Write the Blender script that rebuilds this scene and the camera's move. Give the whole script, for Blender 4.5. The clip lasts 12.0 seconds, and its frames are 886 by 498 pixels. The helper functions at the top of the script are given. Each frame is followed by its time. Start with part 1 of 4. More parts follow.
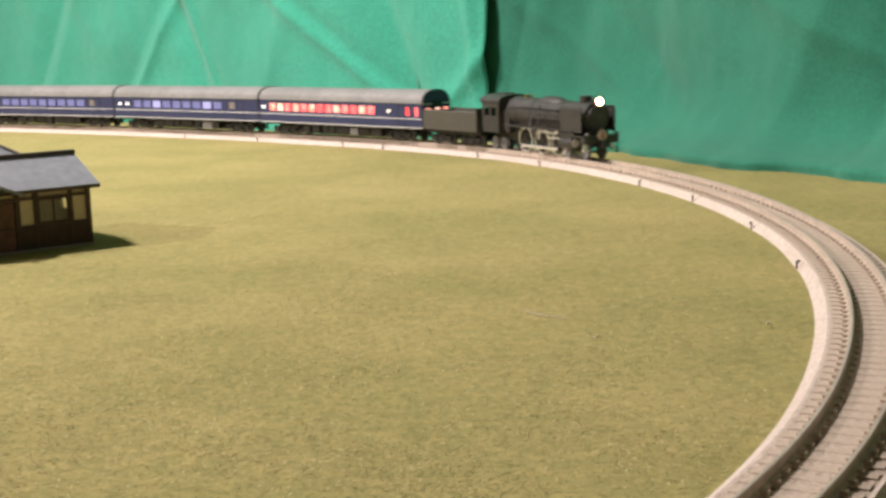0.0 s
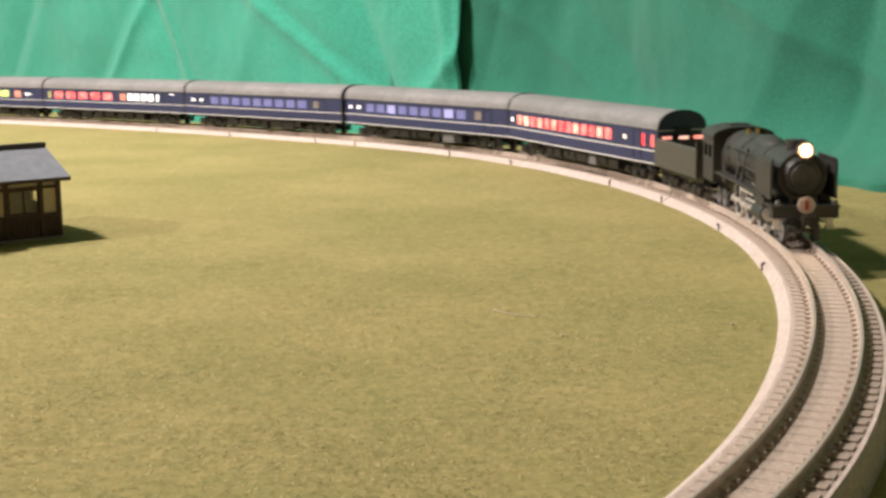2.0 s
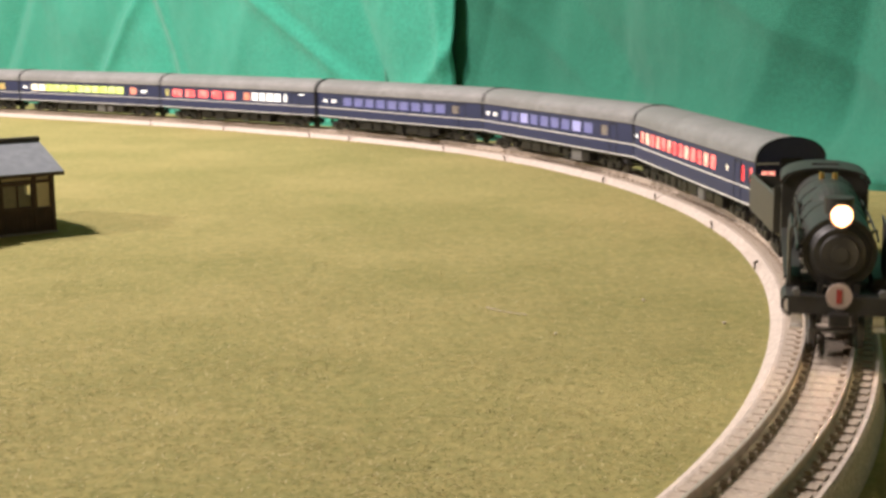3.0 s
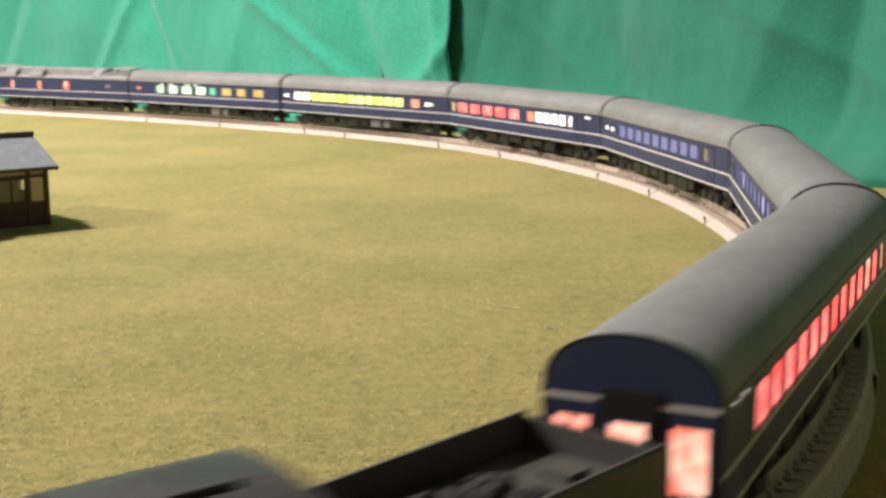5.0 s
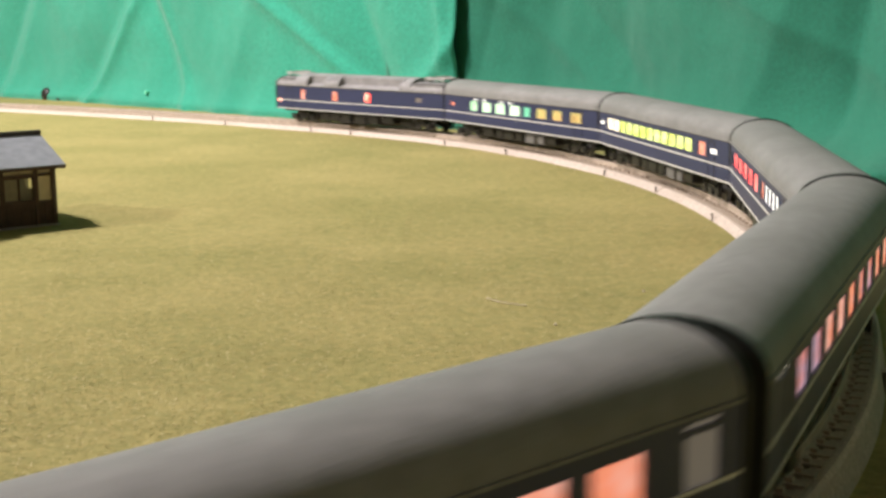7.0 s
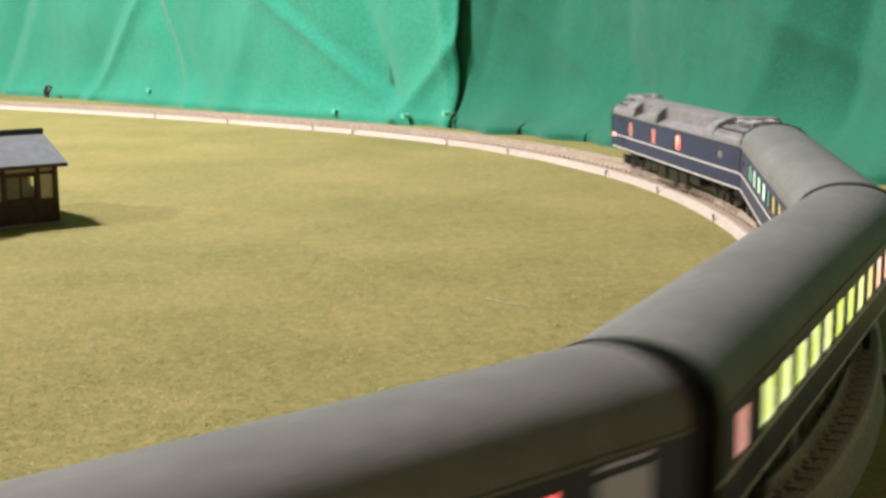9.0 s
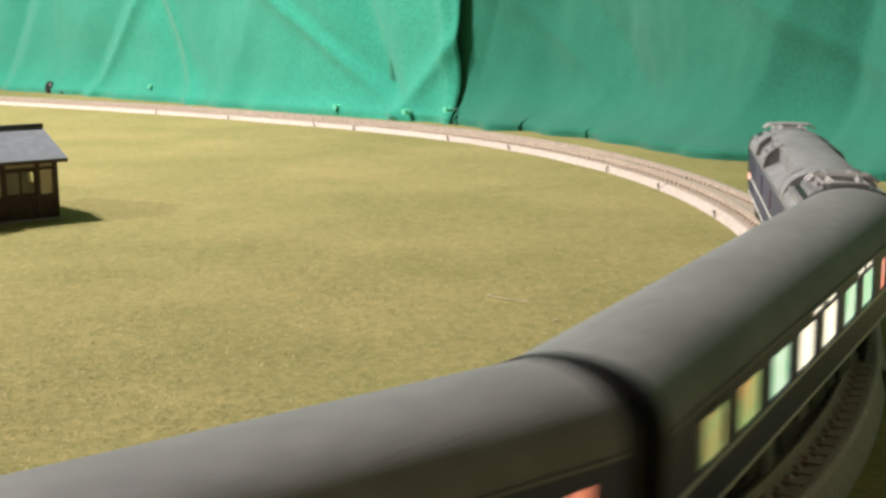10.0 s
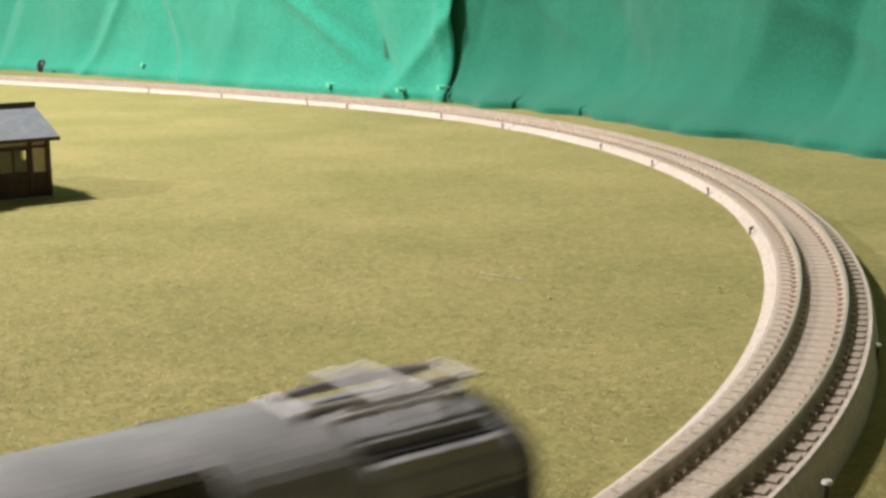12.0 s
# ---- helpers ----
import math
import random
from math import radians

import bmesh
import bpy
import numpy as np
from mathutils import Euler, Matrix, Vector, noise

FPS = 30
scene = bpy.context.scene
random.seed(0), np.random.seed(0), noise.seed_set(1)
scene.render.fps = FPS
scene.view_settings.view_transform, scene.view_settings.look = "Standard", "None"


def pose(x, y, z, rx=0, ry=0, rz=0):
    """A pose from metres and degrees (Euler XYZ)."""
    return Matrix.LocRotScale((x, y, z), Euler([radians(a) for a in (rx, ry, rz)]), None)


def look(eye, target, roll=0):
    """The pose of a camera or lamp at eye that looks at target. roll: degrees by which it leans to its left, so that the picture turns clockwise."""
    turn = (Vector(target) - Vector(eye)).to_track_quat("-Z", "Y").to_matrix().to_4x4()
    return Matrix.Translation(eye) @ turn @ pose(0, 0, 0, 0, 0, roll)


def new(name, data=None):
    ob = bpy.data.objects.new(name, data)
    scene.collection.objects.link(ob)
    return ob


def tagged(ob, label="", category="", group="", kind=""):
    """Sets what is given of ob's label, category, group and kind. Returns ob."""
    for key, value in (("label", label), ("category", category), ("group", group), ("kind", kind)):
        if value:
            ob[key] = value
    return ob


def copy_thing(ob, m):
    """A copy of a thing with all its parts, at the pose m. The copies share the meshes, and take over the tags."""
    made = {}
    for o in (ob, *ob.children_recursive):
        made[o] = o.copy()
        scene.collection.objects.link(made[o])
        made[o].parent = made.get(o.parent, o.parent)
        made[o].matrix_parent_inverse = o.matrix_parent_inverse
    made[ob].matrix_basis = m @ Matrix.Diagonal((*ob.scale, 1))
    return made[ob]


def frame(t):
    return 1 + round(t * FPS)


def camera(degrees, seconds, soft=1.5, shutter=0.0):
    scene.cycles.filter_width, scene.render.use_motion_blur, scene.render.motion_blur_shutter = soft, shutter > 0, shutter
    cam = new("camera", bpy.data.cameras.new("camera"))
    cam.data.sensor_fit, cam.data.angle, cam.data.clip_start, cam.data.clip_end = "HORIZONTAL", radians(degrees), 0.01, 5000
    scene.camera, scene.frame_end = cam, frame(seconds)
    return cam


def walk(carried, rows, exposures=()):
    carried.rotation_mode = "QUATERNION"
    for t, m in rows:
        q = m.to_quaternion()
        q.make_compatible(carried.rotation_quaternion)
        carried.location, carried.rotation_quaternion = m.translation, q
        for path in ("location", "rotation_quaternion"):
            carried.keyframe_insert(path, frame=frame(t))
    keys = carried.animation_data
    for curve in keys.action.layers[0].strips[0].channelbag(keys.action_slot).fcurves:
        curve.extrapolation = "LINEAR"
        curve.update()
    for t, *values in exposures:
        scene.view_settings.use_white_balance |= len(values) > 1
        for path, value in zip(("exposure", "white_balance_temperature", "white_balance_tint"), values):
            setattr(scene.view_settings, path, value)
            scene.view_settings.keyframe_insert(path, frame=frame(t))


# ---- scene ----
cam = camera(36.81, 12.0, soft=3.0, shutter=0.8)
CAMERA_ROWS = [
    (0, pose(-0.00194, 0.00256, 0.06413, 80.381, 1.746, 1.175)),
    (0.5, pose(-0.00176, 0.00152, 0.06497, 80.331, 1.337, 0.748)),
    (1, pose(-0.00134, 0.00121, 0.06501, 80.378, 1.224, 0.710)),
    (1.5, pose(-0.00119, 0.00128, 0.06460, 80.302, 1.152, 0.503)),
    (2, pose(-0.00123, 0.00050, 0.06479, 80.213, 0.834, 0.110)),
    (2.5, pose(-0.00122, 0.00026, 0.06564, 80.076, 0.605, 0.011)),
    (4.5, pose(-0.00066, -0.00025, 0.06521, 79.780, 0.363, -0.409)),
    (5, pose(-0.00019, -0.00057, 0.06474, 79.885, 0.407, -0.220)),
    (5.5, pose(-0.00029, -0.00045, 0.06455, 79.896, 0.481, -0.162)),
    (6, pose(-0.00025, -0.00074, 0.06511, 79.821, 0.485, -0.089)),
    (6.5, pose(-0.00018, -0.00046, 0.06478, 79.765, 0.571, -0.017)),
    (7, pose(-0.00063, -0.00042, 0.06460, 79.790, 0.603, -0.008)),
    (9, pose(-0.00052, -0.00065, 0.06493, 79.738, 0.379, 0.106)),
    (9.5, pose(-0.00010, -0.00021, 0.06487, 79.635, 0.506, 0.140)),
    (10, pose(0.00002, -0.00017, 0.06458, 79.596, 0.344, 0.202)),
    (10.5, pose(0.00020, -0.00015, 0.06428, 79.381, 0.339, -0.014)),
    (11, pose(-0.00017, 0.00018, 0.06447, 79.203, 0.216, -0.077)),
    (11.5, pose(-0.00018, -0.00004, 0.06413, 78.836, 0.238, -0.080)),
    (12, pose(-0.00000, -0.00000, 0.06434, 78.675, 0.411, -0.082)),
]
walk(cam, CAMERA_ROWS, [(0.0, -0.26, 6550, 11), (2.5, -0.26, 6600, 12), (4.5, -0.18, 6500, 9), (6.0, -0.22, 6480, 8), (9.0, -0.26, 6350, 7), (12.0, -0.22, 6250, 4)])

# ---- light ----
world = bpy.data.worlds.new("room_air")
scene.world = world
world.use_nodes = True
world.node_tree.nodes["Background"].inputs[0].default_value = (1.0, 0.93, 0.80, 1)
world.node_tree.nodes["Background"].inputs[1].default_value = 0.22


def room_lamp(name, eye, target, size, watts, colour, beam):
    data = bpy.data.lights.new(name, "AREA")
    data.shape, data.size, data.energy, data.color = "DISK", size, watts, colour
    data.spread = radians(beam)
    ob = new(name, data)
    ob.matrix_world = look(eye, target)
    return ob


room_lamp("ceiling_lamp", (-0.62, 0.60, 0.86), (-0.22, 0.62, 0.0), 0.10, 15.2, (1.0, 0.885, 0.87), 150)
room_lamp("second_ceiling_lamp", (-1.35, 0.13, 0.80), (-0.1, 0.6, 0.0), 0.13, 15.5, (1.0, 0.885, 0.87), 160)
scene.view_settings.exposure = 0.0

# ---- small tools ----
RAIL_TOP = 0.0043


def mesh_of(bm, name, material, smooth=False):
    data = bpy.data.meshes.new(name)
    bm.to_mesh(data)
    bm.free()
    for m in (material if isinstance(material, (list, tuple)) else [material]):
        data.materials.append(m)
    if smooth:
        for p in data.polygons:
            p.use_smooth = True
    return data


def part(name, bm, material, parent, label="", smooth=False):
    ob = new(name, mesh_of(bm, name, material, smooth))
    ob.parent = parent
    if label:
        ob["label"] = label
    return ob


def box(bm, x0, x1, y0, y1, z0, z1, bevel=0.0):
    v = [bm.verts.new((x, y, z)) for z in (z0, z1) for x, y in ((x0, y0), (x1, y0), (x1, y1), (x0, y1))]
    fs = [bm.faces.new([v[i] for i in f]) for f in ((3, 2, 1, 0), (4, 5, 6, 7), (0, 1, 5, 4), (1, 2, 6, 5), (2, 3, 7, 6), (3, 0, 4, 7))]
    if bevel:
        bmesh.ops.bevel(bm, geom=list({e for f in fs for e in f.edges}), offset=bevel, segments=2, affect="EDGES", profile=0.6)
    return bm


def boxes(*specs, bevel=0.0):
    bm = bmesh.new()
    for s in specs:
        box(bm, *s, bevel=bevel)
    return bm


def tube(bm, p, q, r0, r1=None, n=12):
    """A closed cone or cylinder from p to q."""
    p, q = Vector(p), Vector(q)
    r1 = r0 if r1 is None else r1
    m = Matrix.Translation((p + q) / 2) @ (q - p).to_track_quat("Z", "Y").to_matrix().to_4x4()
    bmesh.ops.create_cone(bm, cap_ends=True, segments=n, radius1=r0, radius2=r1, depth=(q - p).length, matrix=m)
    return bm


def loft(bm, rings):
    """Closed rings of points joined one to the next, with both ends capped."""
    made = [[bm.verts.new(p) for p in r] for r in rings]
    n = len(made[0])
    for a, b in zip(made, made[1:]):
        for i in range(n):
            bm.faces.new((a[i], a[(i + 1) % n], b[(i + 1) % n], b[i]))
    bm.faces.new(made[0][::-1])
    bm.faces.new(made[-1])
    bmesh.ops.recalc_face_normals(bm, faces=bm.faces)
    return bm


def pierced(xs, zs, holes, y0, y1):
    """A plate in x and z, from y0 to y1, with rectangular holes given by cell (i, k)."""
    bm = bmesh.new()
    v = {(i, k): bm.verts.new((x, y0, z)) for i, x in enumerate(xs) for k, z in enumerate(zs)}
    faces = [bm.faces.new((v[i, k], v[i + 1, k], v[i + 1, k + 1], v[i, k + 1])) for i in range(len(xs) - 1) for k in range(len(zs) - 1) if (i, k) not in holes]
    out = bmesh.ops.extrude_face_region(bm, geom=faces)
    bmesh.ops.translate(bm, vec=(0, y1 - y0, 0), verts=[g for g in out["geom"] if isinstance(g, bmesh.types.BMVert)])
    bmesh.ops.recalc_face_normals(bm, faces=bm.faces)
    return bm


def prism(bm, outline, x0, x1):
    """Closed outline of (y, z), swept along x."""
    a = [bm.verts.new((x0, y, z)) for y, z in outline]
    b = [bm.verts.new((x1, y, z)) for y, z in outline]
    n = len(outline)
    bm.faces.new(a[::-1])
    bm.faces.new(b)
    for i in range(n):
        bm.faces.new((a[i], a[(i + 1) % n], b[(i + 1) % n], b[i]))
    bmesh.ops.recalc_face_normals(bm, faces=bm.faces)
    return bm


# ---- the line of the track: s runs against the train's way ----
ARC_CENTRE, ARC_R, ARC_END = (-0.36326, 0.38284), 0.45628, radians(45.653)
SEGMENTS = [(0.0, 0.54, 0.6613), (0.54, 3.0, 0.0)]
SEGMENTS_BACK = [(0.0, -0.53294, 1 / ARC_R), (-0.53294, -0.80, 3.0057), (-0.80, -3.0, 0.0)]


def line(s):
    """Place, and heading (radians) towards growing s, of the track's centre line at s."""
    x, y = ARC_CENTRE[0] + ARC_R * math.cos(ARC_END), ARC_CENTRE[1] + ARC_R * math.sin(ARC_END)
    a = ARC_END + math.pi / 2
    for s0, s1, k in (SEGMENTS if s >= 0 else SEGMENTS_BACK):
        d = (min(s, s1) if s >= 0 else max(s, s1)) - s0
        if abs(k) < 1e-6:
            x, y = x + d * math.cos(a), y + d * math.sin(a)
        else:
            b = a + k * d
            x, y, a = x + (math.sin(b) - math.sin(a)) / k, y - (math.cos(b) - math.cos(a)) / k, b
        if (s >= 0 and s <= s1) or (s < 0 and s >= s1):
            break
    return x, y, a


def beside(s, off):
    """A place beside the line; off > 0 is the outer side of the bend."""
    x, y, a = line(s)
    return x + off * math.sin(a), y - off * math.cos(a)

# ---- materials ----


def node_mat(name, colour, rough=0.6, metal=0.0, vary=0.15, scale=400.0, bump=0.0, bump_scale=900.0, tint=None, coarse=30.0, sheen=0.0):
    """A surface with fine grain and broad stains: colour, varied by vary, drifting to tint."""
    m = bpy.data.materials.new(name)
    m.use_nodes = True
    nt = m.node_tree
    b = nt.nodes["Principled BSDF"]
    tc = nt.nodes.new("ShaderNodeTexCoord")
    fine = nt.nodes.new("ShaderNodeTexNoise")
    fine.inputs["Scale"].default_value, fine.inputs["Detail"].default_value = scale, 4
    broad = nt.nodes.new("ShaderNodeTexNoise")
    broad.inputs["Scale"].default_value, broad.inputs["Detail"].default_value = coarse, 3
    for n in (fine, broad):
        nt.links.new(tc.outputs["Object"], n.inputs["Vector"])
    ramp = nt.nodes.new("ShaderNodeValToRGB")
    c = Vector(colour)
    ramp.color_ramp.elements[0].position, ramp.color_ramp.elements[1].position = 0.3, 0.7
    ramp.color_ramp.elements[0].color = (*(c * (1 - vary)), 1)
    ramp.color_ramp.elements[1].color = (*(c * (1 + vary)), 1)
    nt.links.new(fine.outputs["Fac"], ramp.inputs["Fac"])
    mix = nt.nodes.new("ShaderNodeMix")
    mix.data_type = "RGBA"
    mix.inputs[7].default_value = (*(tint or c * (1 - vary * 0.7)), 1)
    spread = nt.nodes.new("ShaderNodeMapRange")
    spread.inputs[1].default_value, spread.inputs[2].default_value, spread.inputs[4].default_value = 0.42, 0.72, 0.8
    nt.links.new(broad.outputs["Fac"], spread.inputs[0])
    nt.links.new(spread.outputs[0], mix.inputs[0])
    nt.links.new(ramp.outputs[0], mix.inputs[6])
    nt.links.new(mix.outputs[2], b.inputs["Base Color"])
    b.inputs["Roughness"].default_value, b.inputs["Metallic"].default_value = rough, metal
    if sheen:
        b.inputs["Sheen Weight"].default_value = sheen
    if bump:
        grain = nt.nodes.new("ShaderNodeTexNoise")
        grain.inputs["Scale"].default_value, grain.inputs["Detail"].default_value = bump_scale, 5
        nt.links.new(tc.outputs["Object"], grain.inputs["Vector"])
        bp = nt.nodes.new("ShaderNodeBump")
        bp.inputs["Strength"].default_value, bp.inputs["Distance"].default_value = 0.8, bump
        nt.links.new(grain.outputs["Fac"], bp.inputs["Height"])
        nt.links.new(bp.outputs[0], b.inputs["Normal"])
    return m


def glow_mat(name, colour, strength, ends=None):
    """A lit pane or lamp. ends: a second colour that patches of it take."""
    m = bpy.data.materials.new(name)
    m.use_nodes = True
    nt = m.node_tree
    b = nt.nodes["Principled BSDF"]
    b.inputs["Base Color"].default_value = (*[0.5 * v + 0.02 for v in colour], 1)
    b.inputs["Roughness"].default_value = 0.25
    b.inputs["Emission Color"].default_value = (*colour, 1)
    b.inputs["Emission Strength"].default_value = strength
    if ends:
        tc, n, r = (nt.nodes.new("ShaderNode" + k) for k in ("TexCoord", "TexNoise", "ValToRGB"))
        n.inputs["Scale"].default_value, n.inputs["Detail"].default_value = 260, 2
        r.color_ramp.elements[0].position, r.color_ramp.elements[1].position = 0.4, 0.62
        r.color_ramp.elements[0].color, r.color_ramp.elements[1].color = (*colour, 1), (*ends, 1)
        nt.links.new(tc.outputs["Object"], n.inputs["Vector"])
        nt.links.new(n.outputs["Fac"], r.inputs["Fac"])
        nt.links.new(r.outputs[0], b.inputs["Emission Color"])
    return m


def grass_material():
    m = bpy.data.materials.new("grass_mat")
    m.use_nodes = True
    nt = m.node_tree
    b = nt.nodes["Principled BSDF"]
    tc = nt.nodes.new("ShaderNodeTexCoord")

    def noise_of(scale, detail, lo, hi, c0, c1):
        n, r = nt.nodes.new("ShaderNodeTexNoise"), nt.nodes.new("ShaderNodeValToRGB")
        n.inputs["Scale"].default_value, n.inputs["Detail"].default_value = scale, detail
        n.inputs["Roughness"].default_value = 0.65
        r.color_ramp.elements[0].position, r.color_ramp.elements[1].position = lo, hi
        r.color_ramp.elements[0].color, r.color_ramp.elements[1].color = (*c0, 1), (*c1, 1)
        nt.links.new(tc.outputs["Object"], n.inputs["Vector"])
        nt.links.new(n.outputs["Fac"], r.inputs["Fac"])
        return n, r

    n1, r1 = noise_of(620, 7, 0.30, 0.70, (0.165, 0.158, 0.054), (0.42, 0.362, 0.150))
    n2, r2 = noise_of(270, 5, 0.40, 0.60, (0.180, 0.188, 0.060), (0.43, 0.350, 0.128))
    n3, r3 = noise_of(13, 5, 0.36, 0.64, (0.180, 0.195, 0.064), (0.40, 0.340, 0.145))
    last = r1.outputs[0]
    for r, f in ((r2, 0.36), (r3, 0.36)):
        mix = nt.nodes.new("ShaderNodeMix")
        mix.data_type = "RGBA"
        mix.inputs[0].default_value = f
        nt.links.new(last, mix.inputs[6])
        nt.links.new(r.outputs[0], mix.inputs[7])
        last = mix.outputs[2]
    nt.links.new(last, b.inputs["Base Color"])
    b.inputs["Roughness"].default_value = 0.95
    b.inputs["Specular IOR Level"].default_value = 0.15
    bp = nt.nodes.new("ShaderNodeBump")
    bp.inputs["Strength"].default_value, bp.inputs["Distance"].default_value = 0.55, 0.0007
    nt.links.new(n1.outputs["Fac"], bp.inputs["Height"])
    nt.links.new(bp.outputs[0], b.inputs["Normal"])
    return m


M_GRASS = grass_material()
M_CLOTH = node_mat("green_felt", (0.033, 0.322, 0.214), 0.95, vary=0.14, scale=500, bump=0.0005, bump_scale=1500, tint=(0.024, 0.250, 0.164), coarse=9, sheen=0.2)
# the same felt, darkened in its colour for the weaker light on the right
M_CLOTH_SHADED = node_mat("shaded_green_felt", (0.017, 0.174, 0.107), 0.95, vary=0.12, scale=500, bump=0.0005, bump_scale=1500, tint=(0.012, 0.135, 0.083), coarse=9, sheen=0.15)
M_BED = node_mat("ballast_grey", (0.53, 0.455, 0.385), 0.85, vary=0.22, scale=900, bump=0.0005, bump_scale=1400, tint=(0.46, 0.39, 0.32), coarse=25)
M_SLEEPER = node_mat("sleeper_plastic", (0.45, 0.375, 0.295), 0.8, vary=0.15, scale=1200, tint=(0.38, 0.31, 0.24), coarse=60)
M_BALLAST = node_mat("ballast_stones", (0.45, 0.375, 0.30), 0.9, vary=0.3, scale=1500, bump=0.0006, bump_scale=1600, tint=(0.38, 0.315, 0.25), coarse=40)
M_RAIL = node_mat("nickel_rail", (0.55, 0.48, 0.40), 0.45, 0.4, vary=0.1, tint=(0.44, 0.38, 0.32), coarse=80)
M_WEB = node_mat("rail_side", (0.44, 0.365, 0.285), 0.7, 0.0, vary=0.2)
M_NAIL = node_mat("nail", (0.09, 0.08, 0.07), 0.45, 0.8)
M_NAILHEAD = node_mat("nail_head", (0.55, 0.52, 0.46), 0.6, 0.2)
M_BLUE = node_mat("blue_paint", (0.032, 0.040, 0.098), 0.42, vary=0.12, tint=(0.026, 0.034, 0.082), coarse=50)
M_ROOF = node_mat("roof_grey", (0.214, 0.214, 0.204), 0.60, vary=0.14, tint=(0.160, 0.160, 0.148), coarse=45, bump=0.00010, bump_scale=2500)
M_VANROOF = node_mat("van_roof_grey", (0.250, 0.245, 0.245), 0.6, vary=0.2, tint=(0.18, 0.18, 0.175), coarse=120)
M_PANTO = node_mat("pantograph_metal", (0.46, 0.44, 0.42), 0.5, 0.2, vary=0.15)
M_CREAM = node_mat("cream_line", (0.75, 0.74, 0.68), 0.45, vary=0.04)
M_BLACK = node_mat("black_plastic", (0.016, 0.015, 0.014), 0.45, vary=0.2)
M_LOCO = node_mat("loco_black", (0.032, 0.031, 0.028), 0.5, vary=0.25, tint=(0.050, 0.046, 0.040), coarse=120)
M_TENDER = node_mat("tender_black", (0.070, 0.067, 0.054), 0.5, vary=0.12)
M_STEEL = node_mat("bright_steel", (0.80, 0.77, 0.72), 0.35, 0.6, vary=0.08)
M_GREYMETAL = node_mat("grey_metal", (0.19, 0.185, 0.18), 0.55, 0.3, vary=0.12)
M_COAL = node_mat("coal", (0.012, 0.0115, 0.011), 0.75, vary=0.5, scale=1200, bump=0.0006, bump_scale=900)
M_LAMP = glow_mat("lit_headlamp", (1.0, 0.80, 0.52), 900)
# dim orange emission that paints the soft glow round the bulb
M_LAMP_HALO = glow_mat("lamp_halo", (1.0, 0.50, 0.26), 1.6)
M_WOOD = node_mat("dark_wood", (0.062, 0.034, 0.022), 0.7, vary=0.3, scale=300)
M_PLASTER = node_mat("cream_plaster", (0.62, 0.53, 0.36), 0.8, vary=0.08, tint=(0.54, 0.45, 0.29), coarse=90)
M_TILE = node_mat("grey_tiles", (0.205, 0.230, 0.250), 0.7, vary=0.14, tint=(0.165, 0.185, 0.200), coarse=60)
M_ROOM = node_mat("room_plaster", (0.80, 0.77, 0.70), 0.9, vary=0.05, scale=30, coarse=2)
M_BOARD = node_mat("plywood", (0.36, 0.24, 0.12), 0.7, vary=0.15, scale=60, coarse=8)

# ---- the setting ----


CENTRE = np.array([line(-1.9 + 0.008 * i) for i in range(400)])


def beside_line(x, y):
    """Signed way from the track's centre line; positive outside the bend."""
    off = np.empty(len(x))
    for k in range(0, len(x), 8000):
        dx, dy = x[k:k + 8000, None] - CENTRE[None, :, 0], y[k:k + 8000, None] - CENTRE[None, :, 1]
        j = np.hypot(dx, dy).argmin(1)
        r = np.arange(len(j))
        a = CENTRE[j, 2]
        off[k:k + 8000] = np.hypot(dx[r, j], dy[r, j]) * np.sign(dx[r, j] * np.sin(a) - dy[r, j] * np.cos(a))
    return off


def outer_drop(x, y):
    """The mat lies 4 mm lower outside the bend than inside it."""
    return -0.004 * np.clip((beside_line(x, y) + 0.004) / 0.008, 0, 1)


def build_ground():
    bm = bmesh.new()
    box(bm, -1.5, 1.0, -0.8, 1.7, -0.04, -0.0075)
    top = new("ground", mesh_of(bm, "ground", M_BOARD))
    tagged(top, "brown plywood layout board under the grass mat", "board", kind="structure")
    n, ext = 300, (-1.4, 0.9, -0.7, 1.5)
    xs = [ext[0] + (ext[1] - ext[0]) * i / n for i in range(n + 1)]
    ys = [ext[2] + (ext[3] - ext[2]) * j / n for j in range(n + 1)]
    gx, gy = np.meshgrid(xs, ys)
    gz = outer_drop(gx.ravel(), gy.ravel()).reshape(gx.shape)
    bm = bmesh.new()
    grid = [[bm.verts.new((x, y, gz[j, i] + 0.00022 * noise.noise((x * 30, y * 30, 1.0)))) for i, x in enumerate(xs)] for j, y in enumerate(ys)]
    for j in range(n):
        for i in range(n):
            bm.faces.new((grid[j][i], grid[j][i + 1], grid[j + 1][i + 1], grid[j + 1][i]))
    mat_ob = new("grass", mesh_of(bm, "grass", M_GRASS, True))
    tagged(mat_ob, "olive and ochre fibrous model grass mat", "grass mat", kind="stuff")


